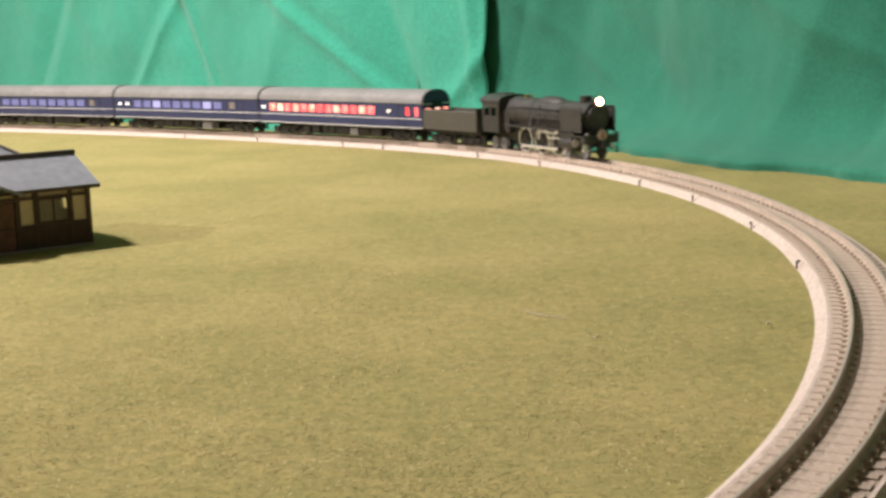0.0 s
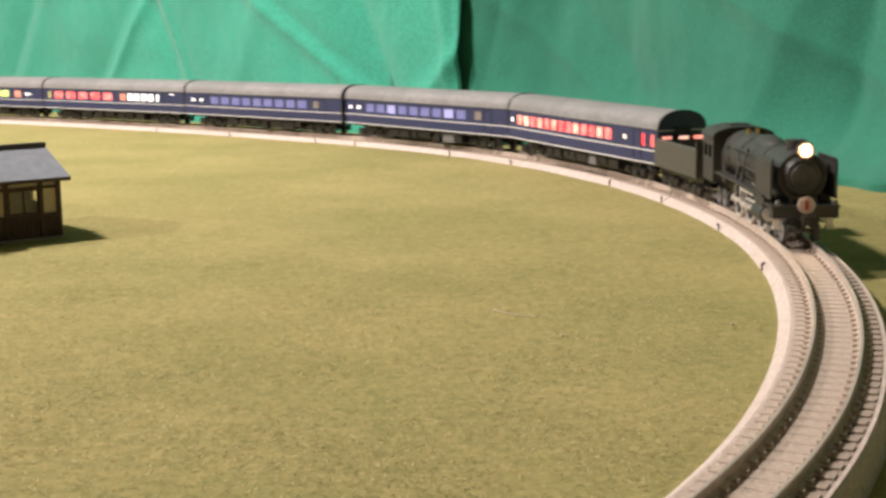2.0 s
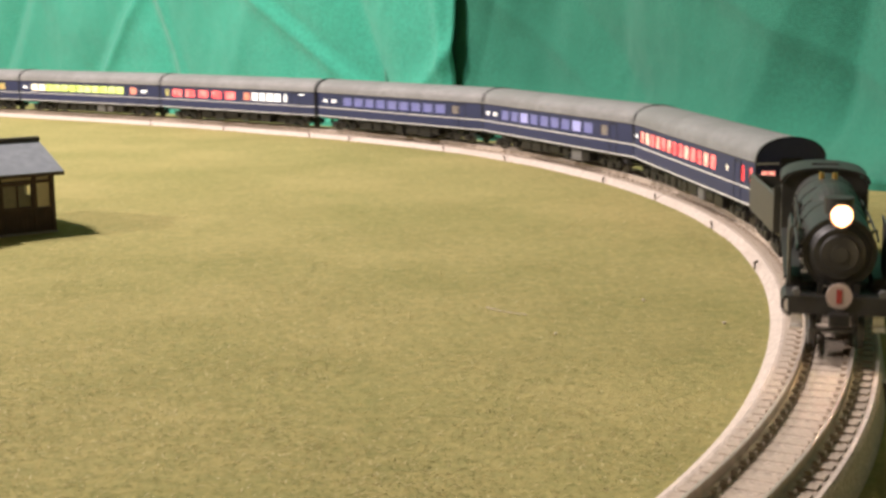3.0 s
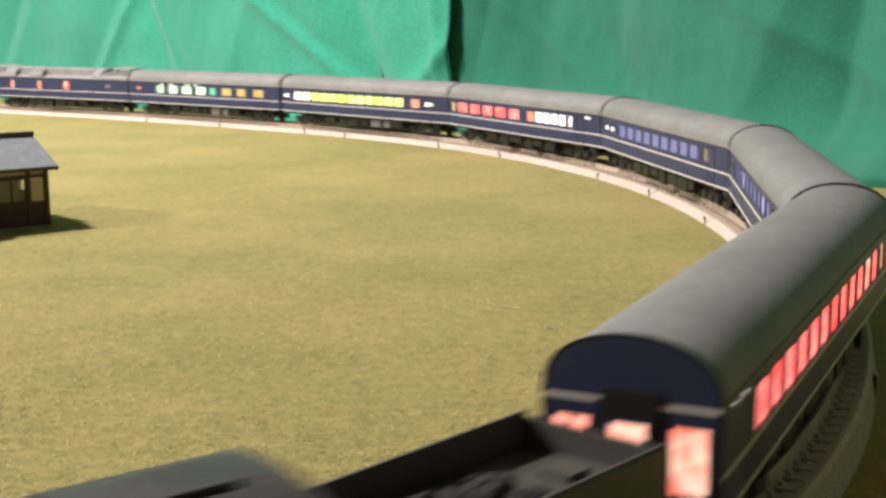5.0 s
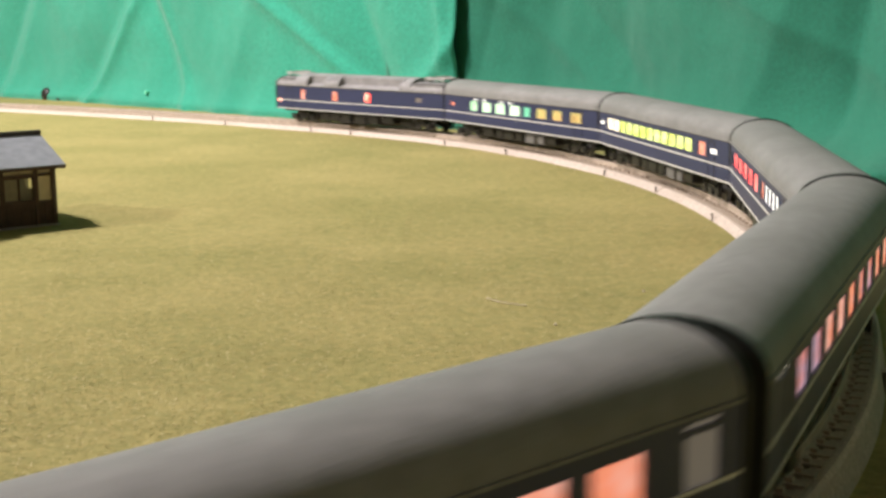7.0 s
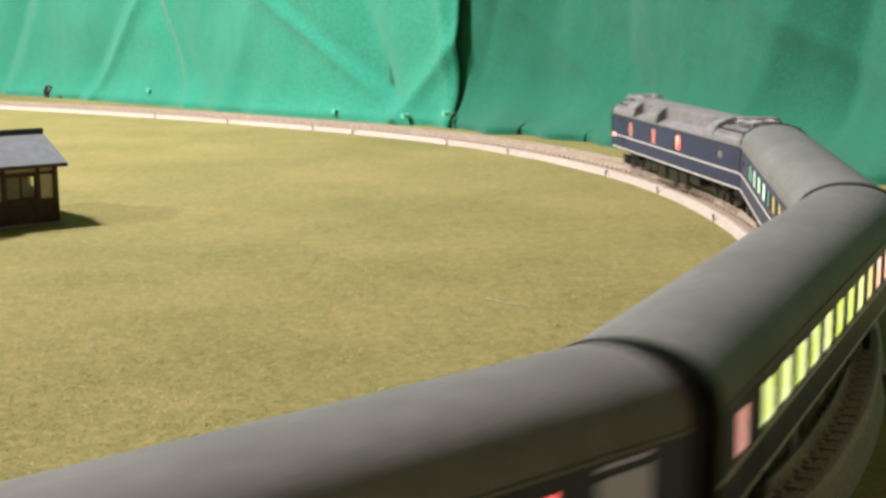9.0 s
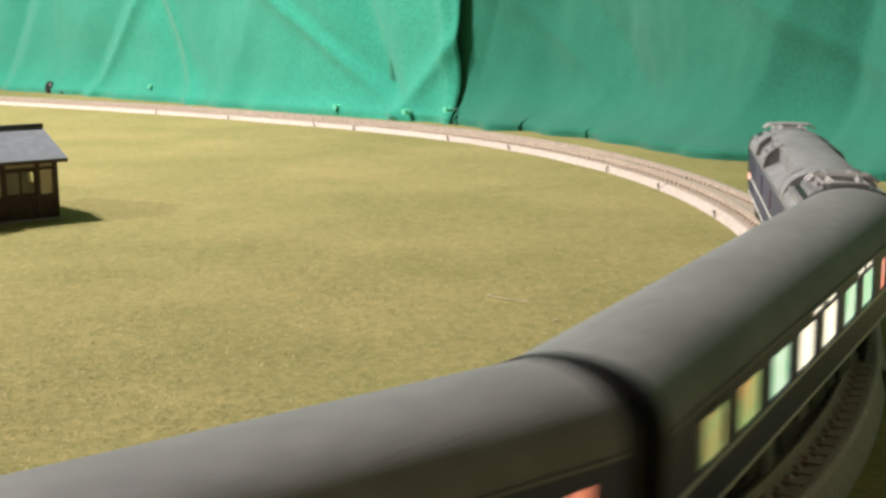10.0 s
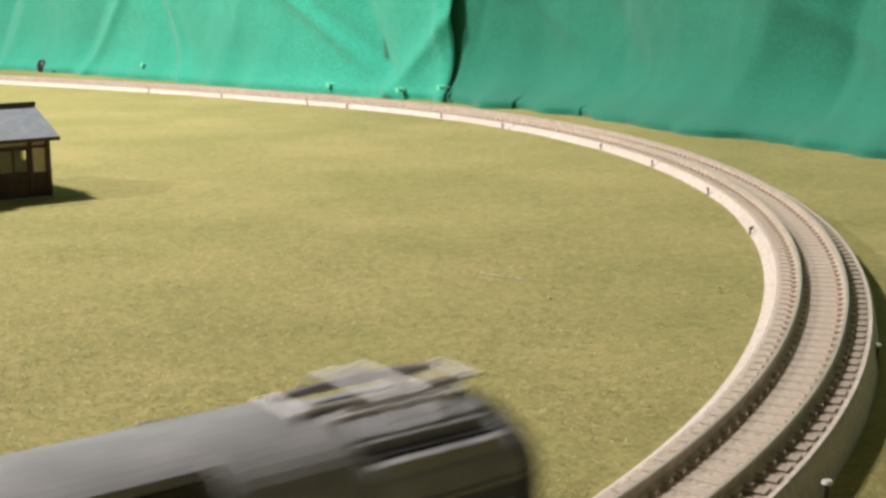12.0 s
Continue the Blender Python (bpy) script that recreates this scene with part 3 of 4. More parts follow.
def build_car(label, grass_side, outer_side, van=False):
    car = new("luggage_van" if van else "coach")
    tagged(car, label, "train coach", group="coaches of the train")
    h = CAR_LENGTH / 2
    rise = 0.0046 if van else 0.0066
    bm = bmesh.new()
    car_side(bm, -1, grass_side)
    car_side(bm, 1, outer_side)
    arc = roof_arc(HALF_W, EAVE, rise - 0.0002)
    for x in (-h, h):
        outline = [(-HALF_W, SILL)] + arc + [(HALF_W, SILL)]
        bm.faces.new([bm.verts.new((x, y, z)) for y, z in outline])
    bm.faces.new([bm.verts.new(v) for v in ((-h, -HALF_W, SILL), (h, -HALF_W, SILL), (h, HALF_W, SILL), (-h, HALF_W, SILL))])
    body = part("body", bm, M_BLUE, car, "dark blue body shell")
    # roof: a shell laid over the body, with a gutter at each eave
    bm = van_roof(h) if van else coach_roof(h, rise)
    roof = part("roof", bm, M_VANROOF if van else M_ROOF, car, "grey roof with cut-out shoulders and low ends" if van else "weathered grey rounded roof", smooth=not van)
    for s in (-1, 1):
        part("gutter", boxes((-h + 0.0006, h - 0.0006, s * (HALF_W + 0.0002) - 0.0002, s * (HALF_W + 0.0002) + 0.0002, EAVE - 0.0001, EAVE + 0.0003)), M_ROOF, roof)
        for z in (SILL + 0.0001, 0.0119):
            part("cream_line", boxes((-h + 0.0006, h - 0.0006, s * (HALF_W + 0.00006) - 0.00006, s * (HALF_W + 0.00006) + 0.00006, z, z + 0.00042)), M_CREAM, body, "thin cream lining")
    # black rims and bellows at both ends
    rim = [(-HALF_W - 0.0001, SILL - 0.0002)] + roof_arc(HALF_W + 0.0004, EAVE, rise + 0.0004) + [(HALF_W + 0.0001, SILL - 0.0002)]
    for s in (-1, 1):
        bm = bmesh.new()
        a, b = [s * (h - 0.0002), s * (h + 0.0005)]
        prism(bm, rim, min(a, b), max(a, b))
        part("end_rim", bm, M_BLACK, car, "black end rim")
        end = s * (h + 0.0005)
        part("gangway", boxes((min(end, end + s * 0.0007), max(end, end + s * 0.0007), -0.0034, 0.0034, 0.0078, 0.0212), bevel=0.0003), M_BLACK, car, "black gangway bellows")
    # panes
    for side, windows in ((-1, grass_side), (1, outer_side)):
        for x0, x1, z0, z1, glow in windows:
            y = side * (HALF_W - 0.00045)
            part("window", boxes((x0 - 0.0001, x1 + 0.0001, y - 0.0001, y + 0.0001, z0 - 0.0001, z1 + 0.0001)), glow, body)
    # doors: a seam frame proud of the side
    for side in (-1, 1):
        for dx in ((-0.055,) if van else (0.0515,)):
            y = side * (HALF_W + 0.00005)
            part("door", boxes((dx - 0.0028, dx - 0.0025, y - 0.00008, y + 0.00008, SILL, 0.0190), (dx + 0.0025, dx + 0.0028, y - 0.00008, y + 0.00008, SILL, 0.0190), (dx - 0.0028, dx + 0.0028, y - 0.00008, y + 0.00008, 0.0187, 0.0190)), M_BLACK, body)
    # under the floor
    bm = boxes((-h + 0.004, h - 0.004, -0.0075, 0.0075, SILL - 0.0012, SILL - 0.0001), (-0.0365, 0.0365, -0.0042, 0.0042, 0.0014, SILL - 0.0013))
    part("underframe", bm, M_BLACK, car, "black underframe")
    rng = random.Random(len(label) + len(grass_side))
    x = -0.030
    while x < 0.028:
        w = rng.uniform(0.004, 0.010)
        for s in (-1, 1):
            part("equipment_box", boxes((x, x + w, s * 0.0062 - 0.002, s * 0.0062 + 0.002, SILL - 0.0012 - rng.uniform(0.0026, 0.0046), SILL - 0.0012), bevel=0.0002), rng.choice([M_BLACK, M_BLACK, M_GREYMETAL]) if rng.random() < 0.35 else M_BLACK, car)
        x += w + rng.uniform(0.0006, 0.003)
    bogies = [build_bogie(car, BOGIE), build_bogie(car, -BOGIE)]
    return car, bogies


small = (0.0150, 0.0166)
g1 = [frac(.018, .045, *small, PURE)] + row_of(.065, .735, 13, .010, [HOT, PEACH, RED_BRIGHT, HOT] + [RED_BRIGHT, HOT, RED_BRIGHT] * 3) + [frac(.80, .82, *small, WARM_WHITE), frac(.905, .925, .0135, .0180, RED), frac(.955, .975, .0135, .0180, RED)]
o1 = [frac(.03, .055, .0125, .0180, ORANGE)] + [frac(.075, .115, .0130, .0181, ORANGE)] + row_of(.13, .88, 12, .010, [RED_BRIGHT, HOT] + [RED_BRIGHT, RED, RED_BRIGHT, RED, RED_BRIGHT] * 2, .0126) + [frac(.905, .925, .0184, .0192, WARM_WHITE), frac(.94, .958, .0184, .0192, WARM_WHITE)] + [frac(.035, .055, .0186, .0192, DULL)]
g2 = [frac(.03, .055, *small, PURE), frac(.085, .112, *small, PURE)] + row_of(.14, .77, 9, .014, [BLUE, BLUE, BLUE_PALE, BLUE, BLUE]) + [frac(.81, .85, .0140, .0180, DULL)]
o2 = [frac(.03, .075, .0122, .0180, DULL)] + row_of(.11, .86, 9, .026, [ORANGE, ORANGE, PINK, PINK, ORANGE], .0128) + [frac(.89, .91, .0184, .0192, WARM_WHITE), frac(.925, .943, .0184, .0192, WARM_WHITE), frac(.03, .075, .0186, .0193, DULL)]
g3 = [frac(.045, .07, *small, PURE), frac(.10, .127, *small, PURE)] + row_of(.17, .80, 9, .014, [BLUE]) + [frac(.83, .87, .0140, .0180, DULL)]
g4 = [frac(.035, .06, .0138, .0180, AMBER)] + [frac(a, b, .0138, .0181, RED_BRIGHT) for a, b in ((.085, .15), (.175, .24), (.265, .33), (.355, .42), (.445, .51))] + [frac(.565, .605, .0138, .0180, ORANGE)] + row_of(.612, .80, 4, .010, [PURE]) + [frac(.815, .832, .0138, .0180, PURE), frac(.90, .935, .0178, .0186, PURE)]
o4 = [frac(.04, .10, .0122, .0180, DULL)] + row_of(.13, .62, 6, .022, [RED_BRIGHT], .0126) + row_of(.66, .86, 4, .014, [WARM_WHITE], .0126) + [frac(.04, .10, .0186, .0193, DULL), frac(.91, .93, .0184, .0192, WARM_WHITE)]
g5 = [frac(.02, .055, *small, PURE)] + row_of(.085, .76, 12, .007, [WARM_WHITE, WARM_WHITE] + [YELLOW] * 10) + [frac(.80, .845, .0138, .0180, ORANGE), frac(.875, .915, *small, PURE)]
o5 = [frac(.035, .06, .0125, .0180, ORANGE)] + row_of(.10, .86, 11, .017, [PEACH, PEACH, AMBER_PALE] + [YELLOW] * 8, .0126) + [frac(.90, .94, .0126, .0180, ORANGE)]
g6 = [frac(.06, .085, *small, ORANGE), frac(.20, .25, .0136, .0180, GREEN), frac(.285, .345, .0136, .0181, PALE_GREEN), frac(.375, .44, .0136, .0181, PALE_GREEN), frac(.47, .535, .0136, .0181, PALE_GREEN), frac(.56, .60, .0138, .0180, TEAL), frac(.64, .70, .0138, .0180, AMBER), frac(.735, .79, .0138, .0180, AMBER), frac(.84, .90, .0138, .0180, AMBER)]
g6 += [frac(a, a + .03, .0186, .0192, PURE) for a in (.225, .285, .40, .455)]
o6 = [frac(.03, .045, .0132, .0180, ORANGE), frac(.065, .105, .0140, .0176, ORANGE), frac(.13, .17, .0126, .0180, ORANGE)] + [frac(a, a + .068, .0126, .0181, g) for a, g in ((.215, GREEN), (.315, GREEN), (.42, WARM_WHITE), (.525, WARM_WHITE), (.63, GREEN), (.735, AMBER), (.84, AMBER))]
o6 += [frac(a, a + .045, .0186, .0194, WARM_WHITE) for a in (.225, .27, .43, .49)] + [frac(a, a + .018, .0186, .0193, ORANGE) for a in (.04, .075, .10)]
g7 = [frac(.160, .186, .0130, .0180, ORANGE), frac(.558, .590, .0134, .0181, TAIL), frac(.362, .390, .0130, .0180, ORANGE), frac(.845, .88, .0150, .0172, DULL)]
o7 = [frac(.018, .034, .0130, .0181, DULL), frac(.150, .172, .0124, .0181, ORANGE), frac(.312, .335, .0124, .0181, ORANGE), frac(.50, .53, .0124, .0181, ORANGE), frac(.655, .68, .0124, .0181, ORANGE), frac(.765, .80, .0144, .0176, ORANGE), frac(.835, .868, .0124, .0180, ORANGE), frac(.895, .918, .0124, .0180, ORANGE)]

BASE = "dark blue sleeping coach with grey roof and "
BUILT = [
    build_car("dark blue luggage van with two pantographs on its grey roof", g7, o7, True),
    build_car("dark blue dining coach with separate green and amber lit windows", g6, o6),
    build_car(BASE + "yellow lit windows", g5, o5),
    build_car(BASE + "red and white windows", g4, o4),
    build_car(BASE + "dim bluish windows", g3, o2),
    build_car(BASE + "bluish windows", g2, o2),
    build_car(BASE + "red glowing windows", g1, o1),
]
CARS = [c for c, _ in BUILT]
VAN, FIRST = CARS[0], CARS[-1]
HALF = CAR_LENGTH / 2

# the van's roof gear
for at in (-0.0575, 0.055):
    build_pantograph(VAN, at)
for f in (0.20, 0.305, 0.40, 0.76):
    at = CAR_LENGTH * (f - 0.5)
    for s in (-1, 1):
        bm = bmesh.new()
        ys = [s * (0.0050 + 0.0048 * i / 8) for i in range(9)]
        for ya, yb in zip(ys, ys[1:]):
            tube(bm, (at, ya, van_height(ya, "dome")), (at, yb, van_height(yb, "dome")), 0.00034, n=8)
        part("roof_rib", bm, M_VANROOF, VAN)
for s in (-1, 1):
    for i in range(6):
        at = CAR_LENGTH * (0.325 - 0.5 + 0.011 * i)
        y0, y1 = s * 0.0068, s * 0.0088
        part("louvre", tube(bmesh.new(), (at, y0, van_height(y0, "dome")), (at, y1, van_height(y1, "dome")), 0.0002, n=6), M_BLACK, VAN, "dark roof louvre")
# black plates stand for the shade on the outer cut-out walls
for a, b in ((0.207, 0.298), (0.407, 0.753)):
    part("louvre_shade", boxes((CAR_LENGTH * (a - 0.5), CAR_LENGTH * (b - 0.5), 0.0060, 0.0063, 0.0216, 0.0247)), M_BLACK, VAN, "black panel painting shade on the louvred wall under the roof edge")
for a, b in ((-0.0650, -0.0525), (0.0440, 0.0650)):
    for s in (-1, 1):
        for y, z in ((0.0058, 0.0243), (0.0083, 0.0232)):
            part("roof_walkway", boxes((a, b, s * y - 0.0006, s * y + 0.0006, z - 0.0012, z + 0.0003), bevel=0.0001), M_VANROOF, VAN)
        part("roof_gutter", boxes((a, b, s * 0.0071 - 0.0005, s * 0.0071 + 0.0005, 0.0226, 0.0238)), M_BLACK, VAN, "dark roof channel")
for s in (-1, 1):
    y = s * 0.0078
    part("tail_lamp", tube(bmesh.new(), (-HALF - 0.0013, y, 0.0118), (-HALF - 0.0005, y, 0.0118), 0.0010, n=14), TAIL, VAN, "lit red tail lamp")
    part("tail_lamp_side", boxes((-HALF + 0.0020, -HALF + 0.0038, s * (HALF_W + 0.0001) - 0.0002, s * (HALF_W + 0.0001) + 0.0002, 0.0112, 0.0128)), TAIL, VAN, "lit red marker")
for y0, y1 in ((-0.0086, -0.0048), (0.0048, 0.0086)):
    part("end_window", boxes((-HALF - 0.0009, -HALF - 0.0005, y0, y1, 0.0140, 0.0180)), DULL, VAN)

# the first coach's front end: three lit openings and the cream line above them
for y0, y1, z0 in ((-0.0085, -0.0067, 0.0142), (-0.0064, -0.0046, 0.0142), (-0.0020, 0.0020, 0.0136), (0.0045, 0.0085, 0.0104)):
    x = HALF + (0.0012 if abs(y0) < 0.003 else 0.0005)
    pane = part("end_window", boxes((x, x + 0.0002, y0, y1, z0, 0.0176)), HOT, FIRST, "red glowing end window")
    part("frame", boxes((x, x + 0.0003, y0 - 0.0003, y0, z0 - 0.0003, 0.0179), (x, x + 0.0003, y1, y1 + 0.0003, z0 - 0.0003, 0.0179), (x, x + 0.0003, y0, y1, 0.0176, 0.0179), (x, x + 0.0003, y0, y1, z0 - 0.0003, z0)), M_BLUE, pane)
part("door_step", boxes((HALF + 0.0005, HALF + 0.0016, 0.0042, 0.0088, 0.0090, 0.0094)), M_GREYMETAL, FIRST, "grey end door step")
bm = boxes((HALF + 0.0005, HALF + 0.0007, -HALF_W, HALF_W, 0.0194, 0.0199))
part("cream_line", bm, M_CREAM, FIRST, "thin cream lining")
bm = bmesh.new()
prism(bm, [(-HALF_W + 0.0002, SILL)] + roof_arc(HALF_W - 0.0002, EAVE, 0.0066) + [(HALF_W - 0.0002, SILL)], HALF + 0.00045, HALF + 0.00057)
part("end_panel", bm, M_BLUE, FIRST, "dark blue end panel")
for y in (0.0066,):
    part("tail_lamp", tube(bmesh.new(), (HALF + 0.0002, y, 0.0084), (HALF + 0.0012, y, 0.0084), 0.0007, n=12), TAIL, FIRST, "small red end lamp")

# ---- tender ----
TENDER = new("tender")
tagged(TENDER, "matt black coal tender behind the steam locomotive", "tender")
bm = bmesh.new()
prism(bm, [(-0.0094, 0.0075), (-0.0094, 0.0169), (-0.0091, 0.0173), (-0.0087, 0.0173), (-0.0087, 0.0115), (0.0087, 0.0115), (0.0087, 0.0173), (0.0091, 0.0173), (0.0094, 0.0169), (0.0094, 0.0075)], -0.0235, 0.0187)
part("tank", bm, M_TENDER, TENDER, "plain matt black tank sides")
part("rear_plate", boxes((-0.0240, -0.0233, -0.0094, 0.0094, 0.0075, 0.0166)), M_TENDER, TENDER)
part("front_plate", boxes((0.0185, 0.0192, -0.0094, 0.0094, 0.0075, 0.0190)), M_TENDER, TENDER)
part("rear_deck", boxes((-0.0233, -0.0120, -0.0086, 0.0086, 0.0122, 0.0132), (-0.0205, -0.0165, -0.002, 0.002, 0.0132, 0.0140)), M_TENDER, TENDER)
bm = bmesh.new()
rng = random.Random(4)
for i in range(230):
    x, y = rng.uniform(-0.0115, 0.0178), rng.uniform(-0.0082, 0.0082)
    z = 0.0118 + 0.0036 * max(0.0, 1 - (abs(y) / 0.0095) ** 2) * (0.55 + 0.45 * (x + 0.0115) / 0.0345)
    m = Matrix.Translation((x, y, z)) @ Euler([rng.uniform(0, 3) for _ in range(3)]).to_matrix().to_4x4() @ Matrix.Diagonal((*[rng.uniform(0.7, 1.3) for _ in range(3)], 1))
    bmesh.ops.create_icosphere(bm, subdivisions=1, radius=0.0011, matrix=m)
part("coal", bm, M_COAL, TENDER, "heap of black coal")
part("underframe", boxes((-0.024, 0.0200, -0.0070, 0.0070, 0.0056, 0.0075)), M_BLACK, TENDER)
TENDER_BOGIES = [build_bogie(TENDER, 0.0120, 0.0112), build_bogie(TENDER, -0.0120, 0.0112)]

# ---- locomotive ----
LOCO = new("steam_locomotive")
tagged(LOCO, "black steam locomotive with smoke deflectors and a lit headlamp", "locomotive")
BOILER_Z = 0.0178


def build_loco():
    bm = bmesh.new()
    tube(bm, (-0.0240, 0, BOILER_Z + 0.0002), (0.0080, 0, BOILER_Z), 0.0071, 0.0068, n=40)
    tube(bm, (0.0080, 0, BOILER_Z), (0.0250, 0, BOILER_Z), 0.0068, 0.0064, n=40)
    boiler = part("boiler", bm, M_LOCO, LOCO, "black boiler with lagging bands", smooth=False)
    for x, r in ((-0.016, 0.00722), (-0.004, 0.00712), (0.008, 0.00695), (0.018, 0.0067)):
        part("boiler_band", tube(bmesh.new(), (x - 0.0003, 0, BOILER_Z), (x + 0.0003, 0, BOILER_Z), r, n=40), M_LOCO, boiler)
    bm = tube(bmesh.new(), (0.0250, 0, BOILER_Z), (0.0385, 0, BOILER_Z), 0.0066, n=40)
    box_ob = part("smokebox", bm, M_LOCO, LOCO, "black smokebox")
    bm = bmesh.new()
    for i, (x, r) in enumerate(((0.0385, 0.0056), (0.0391, 0.0050), (0.0396, 0.0036), (0.0399, 0.0016))):
        tube(bm, (x, 0, BOILER_Z), (x + 0.0006, 0, BOILER_Z), r, r * 0.92, n=32)
    part("smokebox_door", bm, M_LOCO, box_ob)
    # headmark: a plain round plate
    mark = part("headmark", tube(bmesh.new(), (0.0426, 0, 0.0106), (0.0431, 0, 0.0106), 0.0023, n=32), M_MARK, LOCO, "round cream and red front plate")
    part("plate_bar", boxes((0.0431, 0.0432, -0.0005, 0.0005, 0.0093, 0.0119)), M_MARKRED, mark)
    # steam dome, chimney, whistle and pipes
    rings = []
    for i in range(15):
        k = max(0.05, math.sin(math.pi * i / 14)) ** 0.28
        rings.append([(-0.0070 + i * 0.0017, 0.0047 * k * math.cos(2 * math.pi * j / 24), BOILER_Z + 0.0036 + 0.0047 * k * math.sin(2 * math.pi * j / 24)) for j in range(24)])
    bm = loft(bmesh.new(), rings)
    part("dome", bm, M_LOCO, LOCO, "long low steam and sand dome")
    bm = tube(bmesh.new(), (0.0310, 0, BOILER_Z + 0.006), (0.0310, 0, BOILER_Z + 0.0092), 0.0025, 0.0028, n=24)
    part("chimney", bm, M_LOCO, LOCO)
    for s in (-1, 1):
        part("safety_valve", tube(bmesh.new(), (-0.0150, s * 0.0014, 0.0245), (-0.0150, s * 0.0014, 0.0262), 0.0006, n=10), M_BRASS, LOCO, "small brass safety valve")
        bm = bmesh.new()
        pts = [(-0.0200, 0.0022), (-0.0100, 0.0030), (0.0100, 0.0030), (0.0300, 0.0028), (0.0380, 0.0022)]
        for (xa, za), (xb, zb) in zip(pts, pts[1:]):
            tube(bm, (xa, s * 0.0069, BOILER_Z + za), (xb, s * 0.0067, BOILER_Z + zb), 0.00022, n=6)
        for x in (-0.018, -0.006, 0.006, 0.018, 0.030):
            tube(bm, (x, s * 0.0060, BOILER_Z + 0.0026), (x, s * 0.0072, BOILER_Z + 0.0028), 0.0003, n=6)
        part("handrail", bm, M_LOCO, LOCO)
        bm = bmesh.new()
        tube(bm, (-0.006, s * 0.0070, BOILER_Z - 0.0010), (0.028, s * 0.0070, BOILER_Z - 0.0014), 0.0004, n=6)
        tube(bm, (-0.002, s * 0.0066, BOILER_Z + 0.0006), (-0.002, s * 0.0080, 0.0122), 0.0005, n=6)
        tube(bm, (0.004, s * 0.0062, BOILER_Z + 0.0042), (0.004, s * 0.0078, 0.0122), 0.0004, n=6)
        part("pipe", bm, M_LOCO, LOCO)
    # headlamp on its bracket in front of the chimney
    part("lamp_bracket", boxes((0.0370, 0.0400, -0.0010, 0.0010, BOILER_Z + 0.0042, BOILER_Z + 0.0056)), M_LOCO, LOCO)
    shell = part("headlamp", tube(bmesh.new(), (0.0376, 0, 0.0249), (0.0408, 0, 0.0249), 0.0019, 0.0023, n=24), M_LOCO, LOCO, "round black headlamp, lit")
    # ring added round the bulb to imitate its halo
    part("halo_ring", tube(bmesh.new(), (0.0402, 0, 0.0249), (0.0409, 0, 0.0249), 0.0017, 0.0020, n=28), M_LAMP_HALO, shell, "headlamp ring whose orange glow stands for the halo")
    bm = bmesh.new()
    bmesh.ops.create_uvsphere(bm, u_segments=24, v_segments=12, radius=0.0011, matrix=Matrix.Translation((0.0410, 0, 0.0249)) @ Matrix.Diagonal((0.35, 1, 1, 1)))
    part("lamp_glass", bm, M_LAMP, shell, "glowing lamp bulb", smooth=True)
    # running boards, frames, buffer beam
    for s in (-1, 1):
        part("running_board", boxes((-0.0230, 0.0340, s * 0.0080 - 0.0016, s * 0.0080 + 0.0016, 0.0118, 0.0124)), M_LOCO, LOCO)
        bm = bmesh.new()
        prism(bm, [(s * 0.0090, 0.0118), (s * 0.0090, 0.0216), (s * 0.0086, 0.0228), (s * 0.0082, 0.0226), (s * 0.0085, 0.0214), (s * 0.0085, 0.0118)], 0.0240, 0.0400)
        part("smoke_deflector", bm, M_LOCO, LOCO, "flat black smoke deflector plate")
        part("side_frame", boxes((-0.0400, 0.0400, s * 0.0032 - 0.0005, s * 0.0032 + 0.0005, 0.0048, 0.0125)), M_BLACK, LOCO)
        # cylinder block
        bm = tube(bmesh.new(), (0.0235, s * 0.0076, 0.0068), (0.0335, s * 0.0076, 0.0068), 0.0024, n=24)
        tube(bm, (0.0225, s * 0.0076, 0.0108), (0.0345, s * 0.0076, 0.0108), 0.0016, n=20)
        box(bm, 0.0245, 0.0325, s * 0.0066 - 0.0024, s * 0.0066 + 0.0024, 0.0066, 0.0112)
        cyl = part("cylinder", bm, M_LOCO, LOCO)
        part("cylinder_cover", tube(bmesh.new(), (0.0335, s * 0.0076, 0.0068), (0.0340, s * 0.0076, 0.0068), 0.0018, n=20), M_STEEL, cyl, "bright steel cylinder cover")
        part("front_step", boxes((0.0395, 0.0415, s * 0.0072 - 0.0012, s * 0.0072 + 0.0012, 0.0040, 0.0046), (0.0400, 0.0404, s * 0.0072 - 0.0010, s * 0.0072 + 0.0010, 0.0046, 0.0100)), M_STEEL, LOCO, "bright front step")
        # slide bars and valve gear that stay still
        part("slide_bar", boxes((0.0120, 0.0235, s * 0.0080 - 0.0004, s * 0.0080 + 0.0004, 0.0082, 0.0087)), M_STEEL, LOCO)
        part("valve_link", boxes((0.0060, 0.0068, s * 0.0086 - 0.0003, s * 0.0086 + 0.0003, 0.0072, 0.0118), (0.0065, 0.0230, s * 0.0086 - 0.0003, s * 0.0086 + 0.0003, 0.0104, 0.0109)), M_STEEL, LOCO)
    part("front_deck", boxes((0.0340, 0.0425, -0.0092, 0.0092, 0.0098, 0.0104), (0.0385, 0.0425, -0.0088, 0.0088, 0.0070, 0.0098)), M_LOCO, LOCO)
    part("coupler", boxes((0.0425, 0.0455, -0.0010, 0.0010, 0.0058, 0.0078), (0.0445, 0.0462, -0.0018, 0.0018, 0.0056, 0.0080), bevel=0.0003), M_BLACK, LOCO)
